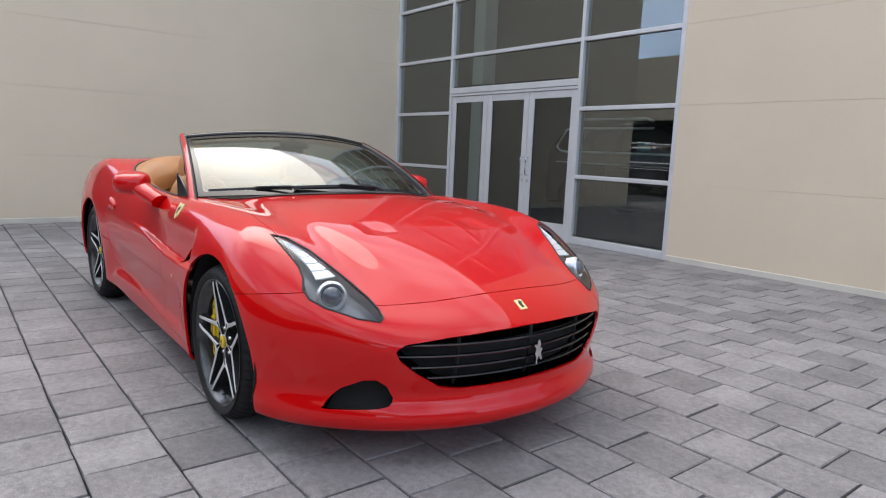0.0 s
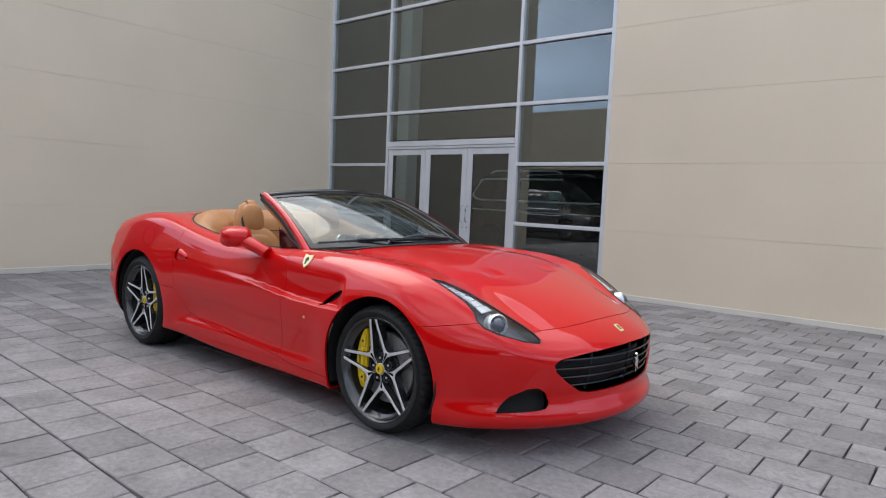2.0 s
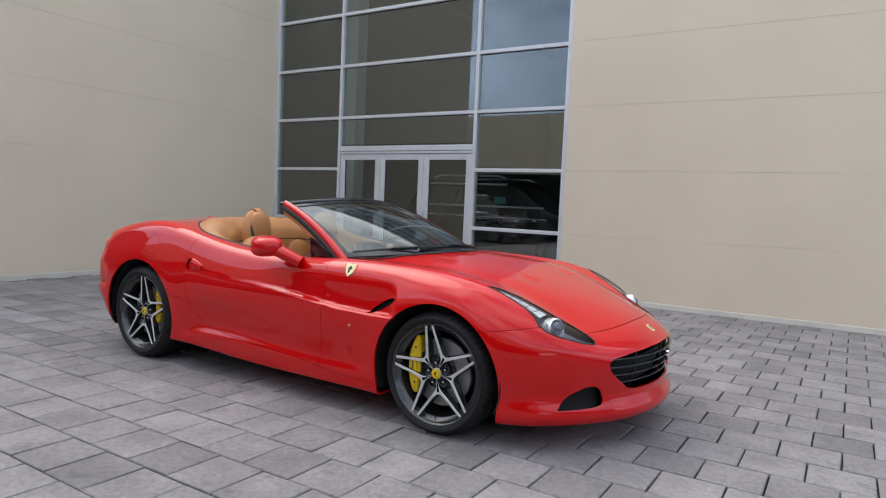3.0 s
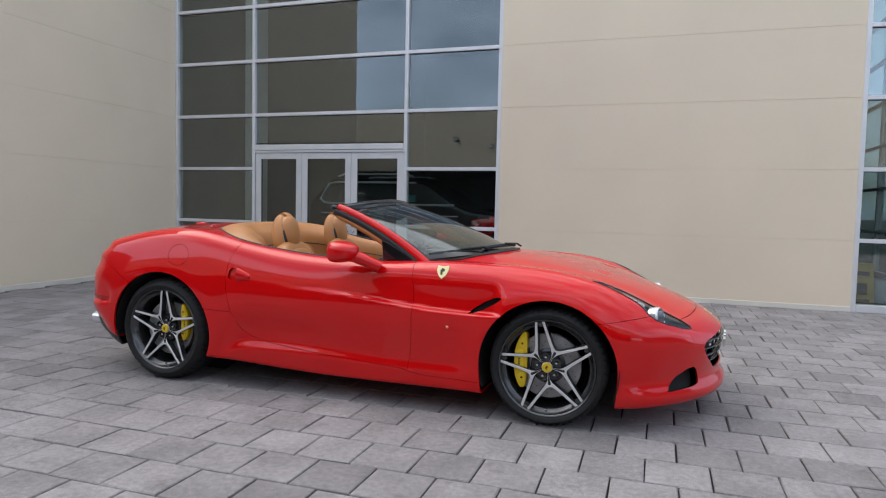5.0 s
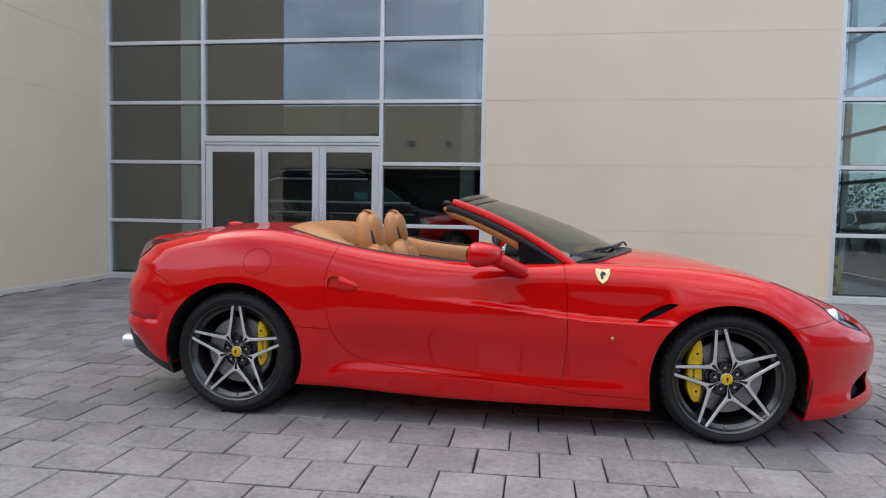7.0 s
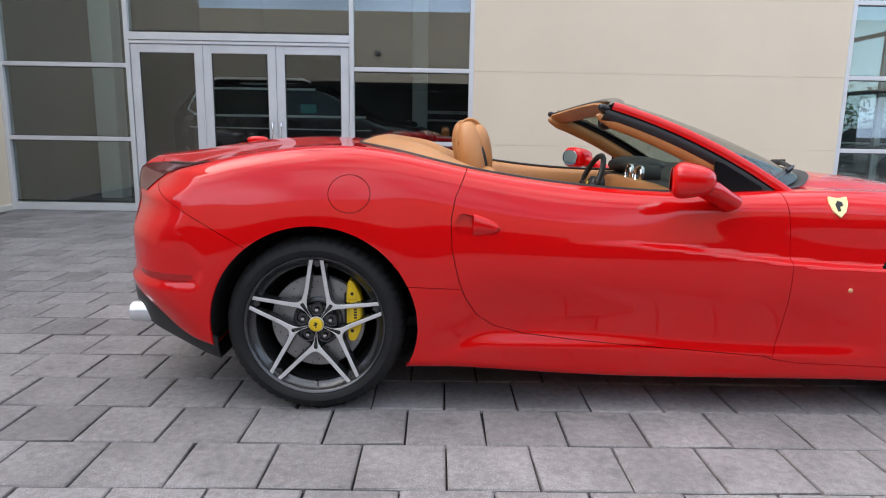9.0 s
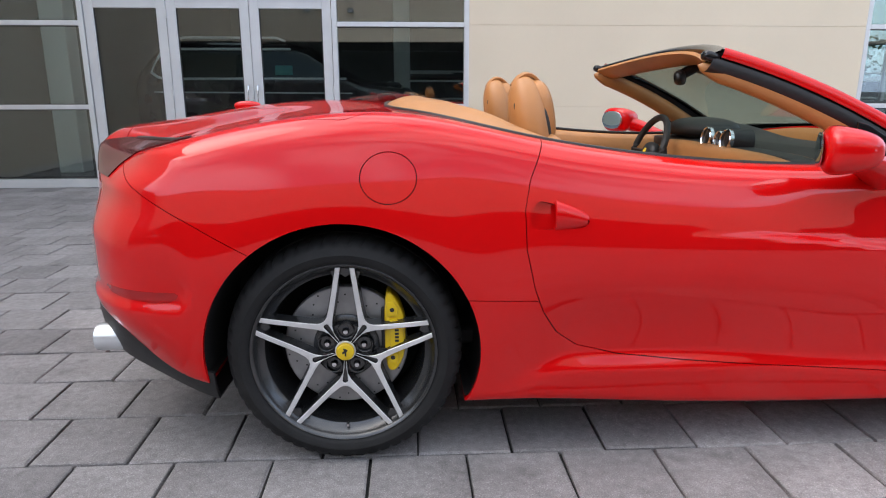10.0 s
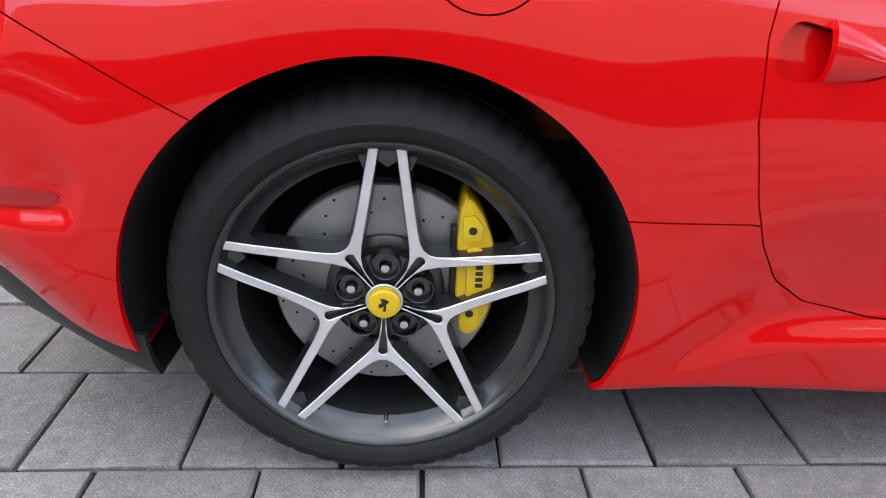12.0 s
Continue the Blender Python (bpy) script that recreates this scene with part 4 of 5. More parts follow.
def pillar(s, lo, hi, inset, drop, grow=1.0):
    """A strip of the windscreen pillar round the glass's edge."""
    def f(a, b):
        t = a
        p = screen(s * 1.0, -0.06 + 1.035 * t)
        ang = lo + (hi - lo) * b
        r = (0.030 - 0.006 * t) * grow * (math.sqrt(max(1 - t, 0.0) / 0.1) if grow > 1.4 and t > 0.9 else 1.0)
        return p + Vector((0.002, 0, 0)) + r * Vector((0.38 * math.sin(ang), s * math.cos(ang) * 0.85, 0.92 * math.sin(ang))) + Vector((-inset, -s * inset * 0.5, -drop))
    return f


for s in (-1, 1):
    part("windscreen_pillar", sheet(pillar(s, -0.5, 1.5, 0, 0), 40, 14), RED, car, "glossy red windscreen pillar", smooth=True)
    part("pillar_seal", sheet(pillar(s, -3.0, 0.5, 0.030, 0.024, 1.3), 40, 12), BLACK, car, "black rubber pillar seal", smooth=True)
    part("pillar_gasket", sheet(pillar(s, 1.35, 4.2, 0.003, 0.004, 0.97), 40, 10), BLACK, car, "black rubber strip inside the pillar", smooth=True)
    part("pillar_lining", sheet(pillar(s, 0, 2 * math.pi, 0.058, 0.032, 1.42), 60, 20), TAN, car, "tan leather pillar lining", smooth=True)
    part("pillar_cap", pillow(tuple(screen(s * 0.985, 0.985) + Vector((-0.02, 0, -0.012))), (0.030, 0.022, 0.017), 3.0, 20), GLOSSBLACK, car, "black latch cover at the pillar top", smooth=True)
    qz = 0.885
    part("quarter_window", prism([(0.53, qz - 0.015), (0.26, qz - 0.02), (0.245, 1.02), (0.28, 1.01)], s * 0.772, s * 0.782, "y", 0.002), GLOSSBLACK, car, "small black corner window")

# wipers and the black cowl
part("cowl", sheet(lambda a, b: Vector((0.93 - 0.40 * (2 * a - 1) ** 2 - 0.13 * b + 0.03, 0.76 * (2 * a - 1), surface(0.93 - 0.40 * (2 * a - 1) ** 2 - 0.13 * b + 0.03, 0.76 * abs(2 * a - 1)) + 0.006)), 40, 6, 0.004), BLACK, car, "black plastic cowl below the windscreen", smooth=True)
for pts in (((0.80, -0.33, 0.015), (0.70, -0.50, 0.022), (0.56, -0.70, 0.02)), ((0.93, 0.12, 0.015), (0.90, -0.10, 0.022), (0.82, -0.33, 0.02))):
    line = [Vector((x, y, surface(x, abs(y)) + h)) for x, y, h in pts]
    wiper = part("wiper", tube([p + Vector((-0.02, 0, 0.012)) for p in line], 0.008, 6, 1.6), BLACK, car, "black wiper blade")
    part("wiper_arm", tube([line[0] + Vector((0.02, 0.03, 0.005)), line[0] + Vector((0.0, -0.02, 0.024)), line[1] + Vector((-0.01, 0, 0.024))], 0.007, 6), BLACK, wiper)

# ---- underside and wheel wells ----
part("underbody", boxes(((-1.75, -0.60, 0.175), (1.90, 0.60, 0.27)), ((-0.92, -0.84, 0.165), (0.92, 0.84, 0.27))), VOID, car, "black underside")
for x, r in ((AXLE, 0.405), (-AXLE, 0.418)):
    for s in (-1, 1):
        def well(u, v, x=x, r=r, s=s):
            a = radians(-22 + (224 if x > 0 else 209) * u)
            return Vector((x + r * math.cos(a), s * (0.52 + 0.405 * v), 0.345 + r * math.sin(a)))
        liner = part("wheel_liner", sheet(well, 32, 4, 0.006), VOID, car, "black wheel-well lining", smooth=True)
        part("liner_wall", prism([(x + r * math.cos(2 * math.pi * k / 32), 0.36 + r * math.sin(2 * math.pi * k / 32)) for k in range(32)], s * 0.50, s * 0.52), VOID, liner)


# ---- wheels ----
def star_mesh():
    """Five double spokes: bright machined faces on dark sides."""
    bm = bmesh.new()

    def level(x, z):
        r = math.hypot(x, z)
        return -0.036 + 0.024 * min(1, (r / 0.25)) ** 2

    def slab(pts, turn, deep=0.042, lift=0.0, mat_top=0, spread=0.0):
        """A plate with a turned edge, its sides running out towards the back."""
        area = sum(p[0] * q[1] - q[0] * p[1] for p, q in zip(pts, pts[1:] + pts[:1]))
        pts = pts if area > 0 else pts[::-1]
        n = len(pts)
        side = []
        for i in range(n):
            (ax, ay), (bx, by) = pts[i - 1], pts[(i + 1) % n]
            q = math.hypot(bx - ax, by - ay) or 1.0
            side.append(((by - ay) / q, -(bx - ax) / q))

        def ring(out, drop):
            c, s = math.cos(turn), math.sin(turn)
            made = []
            for (a, b), (u, v) in zip(pts, side):
                y = level(a, b) + lift - drop
                a, b = a + u * out, b + v * out
                made.append(bm.verts.new((c * a - s * b, y, s * a + c * b)))
            return made
        rings = [ring(0.0, 0.0), ring(0.0011, 0.0013), ring(0.0011 + spread, deep)]
        bm.faces.new(rings[0]).material_index = mat_top
        for k in range(2):
            for i in range(n):
                j = (i + 1) % n
                bm.faces.new((rings[k][i], rings[k + 1][i], rings[k + 1][j], rings[k][j])).material_index = mat_top if k == 0 else 1
        bm.faces.new(rings[2][::-1]).material_index = 1
    # half a fork: from its tip down the inner side, along the slot of the hub, round the valley and up the outer side
    half = [(0.0120, 0.2785), (0.0205, 0.222), (0.0280, 0.171), (0.0340, 0.130), (0.0385, 0.102), (0.0400, 0.080), (0.0365, 0.060), (0.0290, 0.045), (0.0205, 0.0335), (0.0160, 0.0275),
            (0.0330, 0.0560), (0.0495, 0.0840), (0.0555, 0.0860), (0.0608, 0.0837), (0.0660, 0.0908), (0.0600, 0.0955), (0.0545, 0.1060), (0.0485, 0.1300), (0.0415, 0.171), (0.0330, 0.225), (0.0248, 0.2770)]
    for k in range(5):
        t = 2 * math.pi * k / 5
        for m in (1, -1):
            slab([(m * a, b) for a, b in half], t, spread=0.0045)
            # flared feet where the spokes meet the rim
            slab([(m * 0.0280, 0.272), (m * 0.050, 0.2665), (m * 0.034, 0.220)], t, 0.05, -0.020, 1)
        slab([(-0.014, 0.271), (0.014, 0.271), (0.017, 0.245), (0.0, 0.232), (-0.017, 0.245)], t, 0.04, -0.017, 1)
        hub = t + math.pi / 5
        slab([(-0.0045, 0.030), (0.0045, 0.030), (0.0095, 0.098), (0.0, 0.1035), (-0.0095, 0.098)], hub, 0.03, -0.011, 1)
    slab([(0.030 * math.cos(2 * math.pi * k / 40), 0.030 * math.sin(2 * math.pi * k / 40)) for k in range(40)], 0, 0.03, -0.001)
    bmesh.ops.recalc_face_normals(bm, faces=bm.faces)
    me = bpy.data.meshes.new("spokes")
    bm.to_mesh(me)
    bm.free()
    me.materials.append(RIMFACE), me.materials.append(RIMDARK)
    return me


STAR = star_mesh()


def tyre_mesh(R, wide, b=0.276):
    prof = [(b - 0.004, -0.022), (b + 0.002, -0.006), (b + 0.012, 0.002), (b + 0.03, 0.006), (R - 0.045, 0.003), (R - 0.03, -0.003), (R - 0.020, -0.010), (R - 0.010, -0.022), (R - 0.003, -0.042), (R, -0.060), (R, -0.085), (R - 0.008, -0.088), (R - 0.008, -0.098), (R, -0.101), (R, -wide + 0.06), (R - 0.01, -wide + 0.025), (R - 0.03, -wide + 0.005), (b, -wide)]
    steps = 216
    bm = bmesh.new()
    rings = []
    for i in range(steps):
        a = 2 * math.pi * i / steps
        ring = []
        for k, (r, o) in enumerate(prof):
            if i % 4 == 0 and 6 <= k <= 9:
                r -= 0.006
            aa = a + (0.012 * (k - 6) if 6 <= k <= 10 else (0.048 if k > 10 else 0))
            ring.append(bm.verts.new((r * math.cos(aa), o, r * math.sin(aa))))
        rings.append(ring)
    for i in range(steps):
        p, q = rings[i], rings[(i + 1) % steps]
        for j in range(len(prof) - 1):
            bm.faces.new((p[j], p[j + 1], q[j + 1], q[j]))
    return bm


def wheel(x, s, R, wide, spin, cal):
    """spin: how far the spokes stand from upright; cal: the caliper's middle, both in degrees seen from outside."""
    base = pose(x, s * 0.938, R, 0, 0, 0 if s > 0 else 180)
    rim = part("wheel", lathe([(0.281, -0.020), (0.2815, -0.008), (0.276, -0.003), (0.270, -0.006), (0.265, -0.014), (0.258, -0.030), (0.240, -0.042), (0.236, -0.075), (0.230, -0.11), (0.226, -0.19), (0.24, -0.215), (0.262, -0.22), (0.262, -0.21), (0.262, -0.05)], 96), RIMDARK, car, "graphite alloy wheel with five machined double spokes", m=base, smooth=True)
    part("tyre", tyre_mesh(R, wide), RUBBER, rim, "black low-profile tyre", smooth=True)
    turned = pose(0, 0, 0, 0, spin, 0)
    part("spokes", STAR.copy(), [], rim, "machined silver double spokes with dark sides", m=turned)
    part("hub_plate", lathe([(0.0, -0.052), (0.078, -0.055), (0.085, -0.065), (0.085, -0.10), (0.0, -0.10)], 48), RIMDARK, rim, smooth=True)
    cap = part("centre_cap", lathe([(0.0, -0.024), (0.012, -0.0245), (0.0225, -0.026), (0.0245, -0.028), (0.027, -0.028), (0.0275, -0.034), (0.0, -0.034)], 40), YELLOW, rim, "yellow centre cap", smooth=True)
    part("cap_mark", prism([(-0.003, -0.013), (0.002, -0.012), (0.0, -0.003), (0.008, -0.006), (0.009, 0.000), (0.003, 0.004), (0.006, 0.012), (-0.003, 0.010), (-0.009, 0.006), (-0.004, 0.001)], -0.0245, -0.0232, "y"), BLACK, rim)
    for k in range(5):
        a = radians(90 - spin + 72 * k)
        part("nut_pocket", lathe([(0.0225, 0.014), (0.0245, 0.015), (0.027, 0.0), (0.027, -0.02), (0.017, -0.02), (0.0165, -0.004), (0.0205, 0.0)], 20), RIMDARK, rim, m=pose(0.060 * math.cos(a), -0.058, 0.060 * math.sin(a)), smooth=True)
        part("wheel_nut", lathe([(0.0, 0.026), (0.007, 0.024), (0.0105, 0.018), (0.0115, 0.0), (0.015, -0.002), (0.015, -0.006), (0.0, -0.006)], 12), CHROME, rim, "steel wheel nut", m=pose(0.058 * math.cos(a), -0.064, 0.058 * math.sin(a)), smooth=True)
    disc = part("brake_disc", lathe([(0.10, -0.085), (0.185, -0.085), (0.188, -0.088), (0.188, -0.115), (0.10, -0.115)], 72), STEEL, rim, "drilled grey brake disc", smooth=True)
    dots = bmesh.new()
    for k in range(40):
        a = 2 * math.pi * k / 40
        r = (0.118, 0.14, 0.162, 0.178)[k % 4]
        bmesh.ops.create_circle(dots, cap_ends=True, segments=8, radius=0.0028, matrix=pose(r * math.cos(a), -0.0845, r * math.sin(a), 90, 0, 0))
    tagged(part("drill_holes", dots, VOID, disc), kind="stuff")
    part("disc_bell", lathe([(0.0, -0.068), (0.085, -0.070), (0.10, -0.078), (0.102, -0.10), (0.0, -0.10)], 48), RIMDARK, disc, smooth=True)
    part("valve", lathe([(0.0, 0.02), (0.004, 0.02), (0.005, 0.0), (0.0, 0.0)], 10), CHROME, rim, m=pose(0, -0.045, -0.241))
    # the caliper grips the disc; it stands upright ahead of or behind the hub
    q = 1 if math.cos(radians(cal)) > 0 else -1
    big = R < 0.35
    lift, tall, deep = (0.022, 1.30, 1.22) if big else (0.046, 1.0, 1.0)

    def at(a, c):
        return (q * (0.118 + deep * (a - 0.118)), tall * c + lift)
    prof = [(0.120, -0.080), (0.118, -0.040), (0.118, 0.060), (0.121, 0.110), (0.126, 0.129), (0.136, 0.132), (0.146, 0.122), (0.160, 0.100), (0.174, 0.066), (0.181, 0.036), (0.182, -0.034), (0.175, -0.074), (0.160, -0.108), (0.148, -0.120), (0.134, -0.121), (0.125, -0.110)]
    caliper = part("brake_caliper", prism([at(a, c) for a, c in prof], -0.13, -0.050, "y", 0.007), YELLOW, rim, "yellow brake caliper", smooth=True)
    part("caliper_bridge", prism([at(a, c) for a, c in ((0.134, -0.040), (0.134, 0.046), (0.150, 0.050), (0.176, 0.036), (0.176, -0.030), (0.150, -0.044))], -0.050, -0.041, "y", 0.003), YELLOW, caliper, smooth=True)
    for c in (0.078, -0.074):
        part("caliper_lug", prism([at(a, c + e) for a, e in ((0.126, -0.022), (0.126, 0.024), (0.146, 0.026), (0.160, 0.006), (0.156, -0.022))], -0.050, -0.044, "y", 0.003), YELLOW, caliper, smooth=True)
        x, z = at(0.142, c)
        part("caliper_bolt", lathe([(0.0, -0.001), (0.006, -0.001), (0.007, 0.001), (0.0, 0.001)], 12), BLACK, caliper, m=pose(x, -0.044, z))
    part("caliper_marks", boxes(*[((at(0.155, 0)[0] - 0.006, -0.0408, lift - 0.022 + 0.011 * k), (at(0.155, 0)[0] + 0.006, -0.0402, lift - 0.015 + 0.011 * k)) for k in range(4)]), BLACK, caliper)
    # pads' edge against the disc
    part("brake_pad", boxes(((min(q * 0.108, q * 0.120), -0.10, lift - 0.075), (max(q * 0.108, q * 0.120), -0.062, lift + 0.075)), bevel=0.003), BLACK, caliper)
    return rim


for sx, rad, wd, spin, cal in ((AXLE, TYRE_F, 0.245, -10, 180), (-AXLE, TYRE_R, 0.285, 2, 12)):
    for s in (1, -1):
        # seen from the car's other side, ahead lies to the left
        wheel(sx, s, rad, wd, -spin if s < 0 else spin, cal if s > 0 else 180 - cal)


# ---- cockpit ----
def rim_point(t):
    """A point of the cockpit's edge; t from 0 at the rear middle round by the right to 1 at the rear middle."""
    a = 2 * math.pi * t
    dx, dy = -math.cos(a), -math.sin(a)
    r0, r1 = 0.3, 1.5
    for _ in range(14):
        r = (r0 + r1) / 2
        r0, r1 = (r, r1) if in_cockpit(np.float64(-0.27 + r * dx), np.float64(r * dy), np.float64(1.1)) > 0 else (r0, r)
    x, y = -0.27 + r * dx, r * dy
    return Vector((x, y, surface(x, abs(y))))


RIM = [rim_point(k / 160) for k in range(160)]


def lining(u, v):
    """From the edge inwards and down; broad behind the seats, narrow along the doors."""
    p = RIM[int(round(u * 160)) % 160]
    back = float(ease(-p.x, 0.45, 1.1))
    wide = 0.055 + 0.22 * back
    inward = Vector((-0.35 - p.x, -p.y, 0))
    inward = (Vector((0, -p.y, 0)).normalized() * (1 - back) + inward.normalized() * back) if p.x < 0.45 else inward.normalized()
    if v < 0.5:
        q = v / 0.5
        return p + inward * (wide * q) + Vector((0, 0, (0.006 + 0.035 * back) * math.sin(math.pi * q) - 0.010 + 0.008 * back - (0.02 + 0.03 * back) * q * q))
    q = (v - 0.5) / 0.5
    return p + inward * (wide + 0.05 * math.sqrt(q) + 0.02 * back * q) + Vector((0, 0, -0.030 - 0.022 * back - 0.46 * q))


part("cockpit_lining", sheet(lining, 160, 24), TAN, car, "tan leather cockpit lining", smooth=True)
part("edge_seal", tube([p + Vector((0, 0, 0.0)) for p in RIM if p.x < 0.5], 0.007, 8), BLACK, car, "black rubber seal along the cockpit edge", smooth=True)
part("lining_seam", tube([lining(k / 160, 0.60) + Vector((0, 0, 0.002)) for k in range(-46, 47)], 0.004, 6), STITCH, car, "dark stitched seam in the lining", smooth=True)
part("floor_mat", boxes(((-1.1, -0.66, 0.27), (0.75, 0.66, 0.33)), bevel=0.01), STITCH, car, "dark carpeted cockpit floor")
part("centre_console", pillow((-0.15, 0.0, 0.46), (0.62, 0.11, 0.17), 5.0), STITCH, car, "dark centre console", smooth=True)

for s in (-1, 1):
    y = s * 0.385
    seat = part("seat", pillow((-0.32, y, 0.44), (0.28, 0.25, 0.10), 4.0, 6), TAN, car, "tan leather bucket seat", smooth=True)
    part("backrest", pillow((-0.60, y, 0.665), (0.085, 0.235, 0.31), 3.2, -14, fn=lambda p: Vector((p.x - 0.05 * (abs(p.y) / 0.255) ** 2 * -1, p.y * (1 - 0.16 * max(0, p.z) / 0.32), p.z))), TAN, seat, smooth=True)
    head = part("headrest", pillow((-0.705, y, 1.005), (0.066, 0.122, 0.160), 2.35, -10, fn=lambda p: Vector((p.x, p.y * (1 - 0.22 * p.z / 0.16), p.z))), TAN, seat, "tan leather headrest", smooth=True)
    part("dark_inset", pillow((-0.670, y - 0.010, 0.998), (0.040, 0.088, 0.102), 2.4, -10), STITCH, head, smooth=True)
    part("head_pad", pillow((-0.668, y + 0.008, 1.030), (0.054, 0.094, 0.122), 2.5, -10), TAN, head, smooth=True)
    part("backrest_panel", pillow((-0.545, y, 0.70), (0.055, 0.125, 0.22), 4.0, -14), TAN, seat, smooth=True)
    for w in (-0.13, 0.13):
        part("seat_seam", tube([(-0.535 - 0.25 * (z - 0.62), y + w, z) for z in (0.50, 0.60, 0.70, 0.80, 0.88)], 0.004, 6), STITCH, seat, "dark seat seam")
    def strap(u, v, y=y):
        # over the crown, down the front and out to the seat's shoulder
        a = radians(-40 + 175 * min(u / 0.62, 1.0))
        p = Vector((-0.705 + 0.069 * math.sin(a), y + 0.015, 1.005 + 0.157 * math.cos(a)))
        p = Vector((p.x - 0.06 * (p.z - 1.005), p.y, p.z))
        if u > 0.62:
            q = (u - 0.62) / 0.38
            p = p + Vector((0.10 * q, 0.05 * q, -0.10 * q))
        return p + Vector((0.0, (v - 0.5) * (0.085 - 0.03 * math.sin(math.pi * u)), 0.0)) + Vector((math.sin(a), 0, math.cos(a))) * 0.006 * math.sin(math.pi * v)
    part("strap", sheet(strap, 28, 6, -0.010), TAN, head, smooth=True)
    part("strap_slot", pillow((-0.752, y - 0.062, 1.05), (0.016, 0.012, 0.030), 2.6, -10, nu=14, nv=10), BLACK, head, smooth=True)
    part("rear_bolster", pillow((-0.98, y, 0.72), (0.12, 0.25, 0.20), 3.5, -12), TAN, car, "small tan rear seat", smooth=True)

# dashboard
def dash(u, v):
    y = -0.72 + 1.44 * u
    hump = 0.045 * math.exp(-((y - 0.385) / 0.16) ** 2)
    x = 0.66 - 0.47 * v
    z = 0.895 + 0.025 * math.sin(math.pi * v * 0.8) + hump * math.sin(math.pi * min(1, v * 0.9)) - (0.0 if v < 0.85 else 0.35 * (v - 0.85) ** 1.2)
    return Vector((x - 0.06 * (abs(y) / 0.7) ** 3 * -1, y, z))


db = part("dashboard", sheet(dash, 40, 20, 0.02), STITCH, car, "black leather dashboard top", smooth=True)
part("dash_face", pillow((0.20, -0.10, 0.82), (0.10, 0.58, 0.075), 5.0), TAN, db, "tan leather dashboard face", smooth=True)
part("dash_band", pillow((0.19, 0.0, 0.868), (0.06, 0.66, 0.028), 5.0), STITCH, db, smooth=True)
for k, g in enumerate((1.22, 1.0, 1.22)):
    vm = pose(0.140 + 0.012 * (k == 1), 0.005 - 0.086 * k, 0.920 - 0.004 * (k == 1), 0, 6, 0)
    part("air_vent", lathe([(0.029 * g, 0.012), (0.030 * g, -0.006), (0.033 * g, -0.010), (0.036 * g, -0.005), (0.036 * g, 0.010), (0.029 * g, 0.012)], 32, "X"), CHROME, db, "round chrome air vent", m=vm, smooth=True)
    part("vent_tube", lathe([(0.030 * g, 0.008), (0.037 * g, 0.010), (0.044 * g, 0.09), (0.0, 0.09), (0.0, 0.03)], 24, "X"), STITCH, db, m=vm, smooth=True)
    part("vent_core", lathe([(0.0, 0.0), (0.008, -0.004), (0.029 * g, 0.004), (0.029 * g, 0.02), (0.0, 0.02)], 24, "X"), BLACK, db, m=vm, smooth=True)
part("instrument_hood", pillow((0.28, 0.36, 0.938), (0.15, 0.20, 0.052), 2.2), STITCH, db, smooth=True)
sw = part("steering_wheel", tube([(0.0, 0.175 * math.cos(2 * math.pi * k / 40), 0.175 * math.sin(2 * math.pi * k / 40)) for k in range(40)], 0.016, 10, closed=True), STITCH, car, "black leather steering wheel", m=pose(0.02, 0.385, 0.825, 0, 22, 0), smooth=True)
part("wheel_boss", pillow((0.02, 0, 0), (0.03, 0.07, 0.055), 2.6), BLACK, sw, smooth=True)
part("boss_badge", lathe([(0.0, -0.013), (0.016, -0.012), (0.016, 0.0), (0.0, 0.0)], 20, "X"), YELLOW, sw, "small yellow badge", m=pose(0.0, 0, 0))
for a in (0, 180, 270):
    part("spoke", tube([(0.015, 0.05 * math.cos(radians(a)), 0.05 * math.sin(radians(a))), (0.0, 0.17 * math.cos(radians(a)), 0.17 * math.sin(radians(a)))], [0.022, 0.013], 8, 0.5), BLACK, sw)
part("steering_column", tube([(0.07, 0.385, 0.79), (0.24, 0.385, 0.86)], 0.05, 12), BLACK, car, smooth=True)
rv = part("rear_view_mirror", pillow((0, 0, 0), (0.022, 0.100, 0.031), 2.6), BLACK, car, "black interior mirror", m=pose(0.0, 0.0, 1.165, 0, -6, -26), smooth=True)
part("mirror_stem", tube([(0.01, 0.0, 0.015), (0.09, 0.03, 0.05)], 0.022, 10), BLACK, rv)
part("mirror_face", pillow((-0.021, 0.0, 0.0), (0.004, 0.084, 0.022), 2.6), bpy.data.materials["mirror"], rv)
part("sensor_pod", pillow((0.10, 0.0, 1.205), (0.05, 0.10, 0.022), 2.4, 20), BLACK, car, smooth=True)


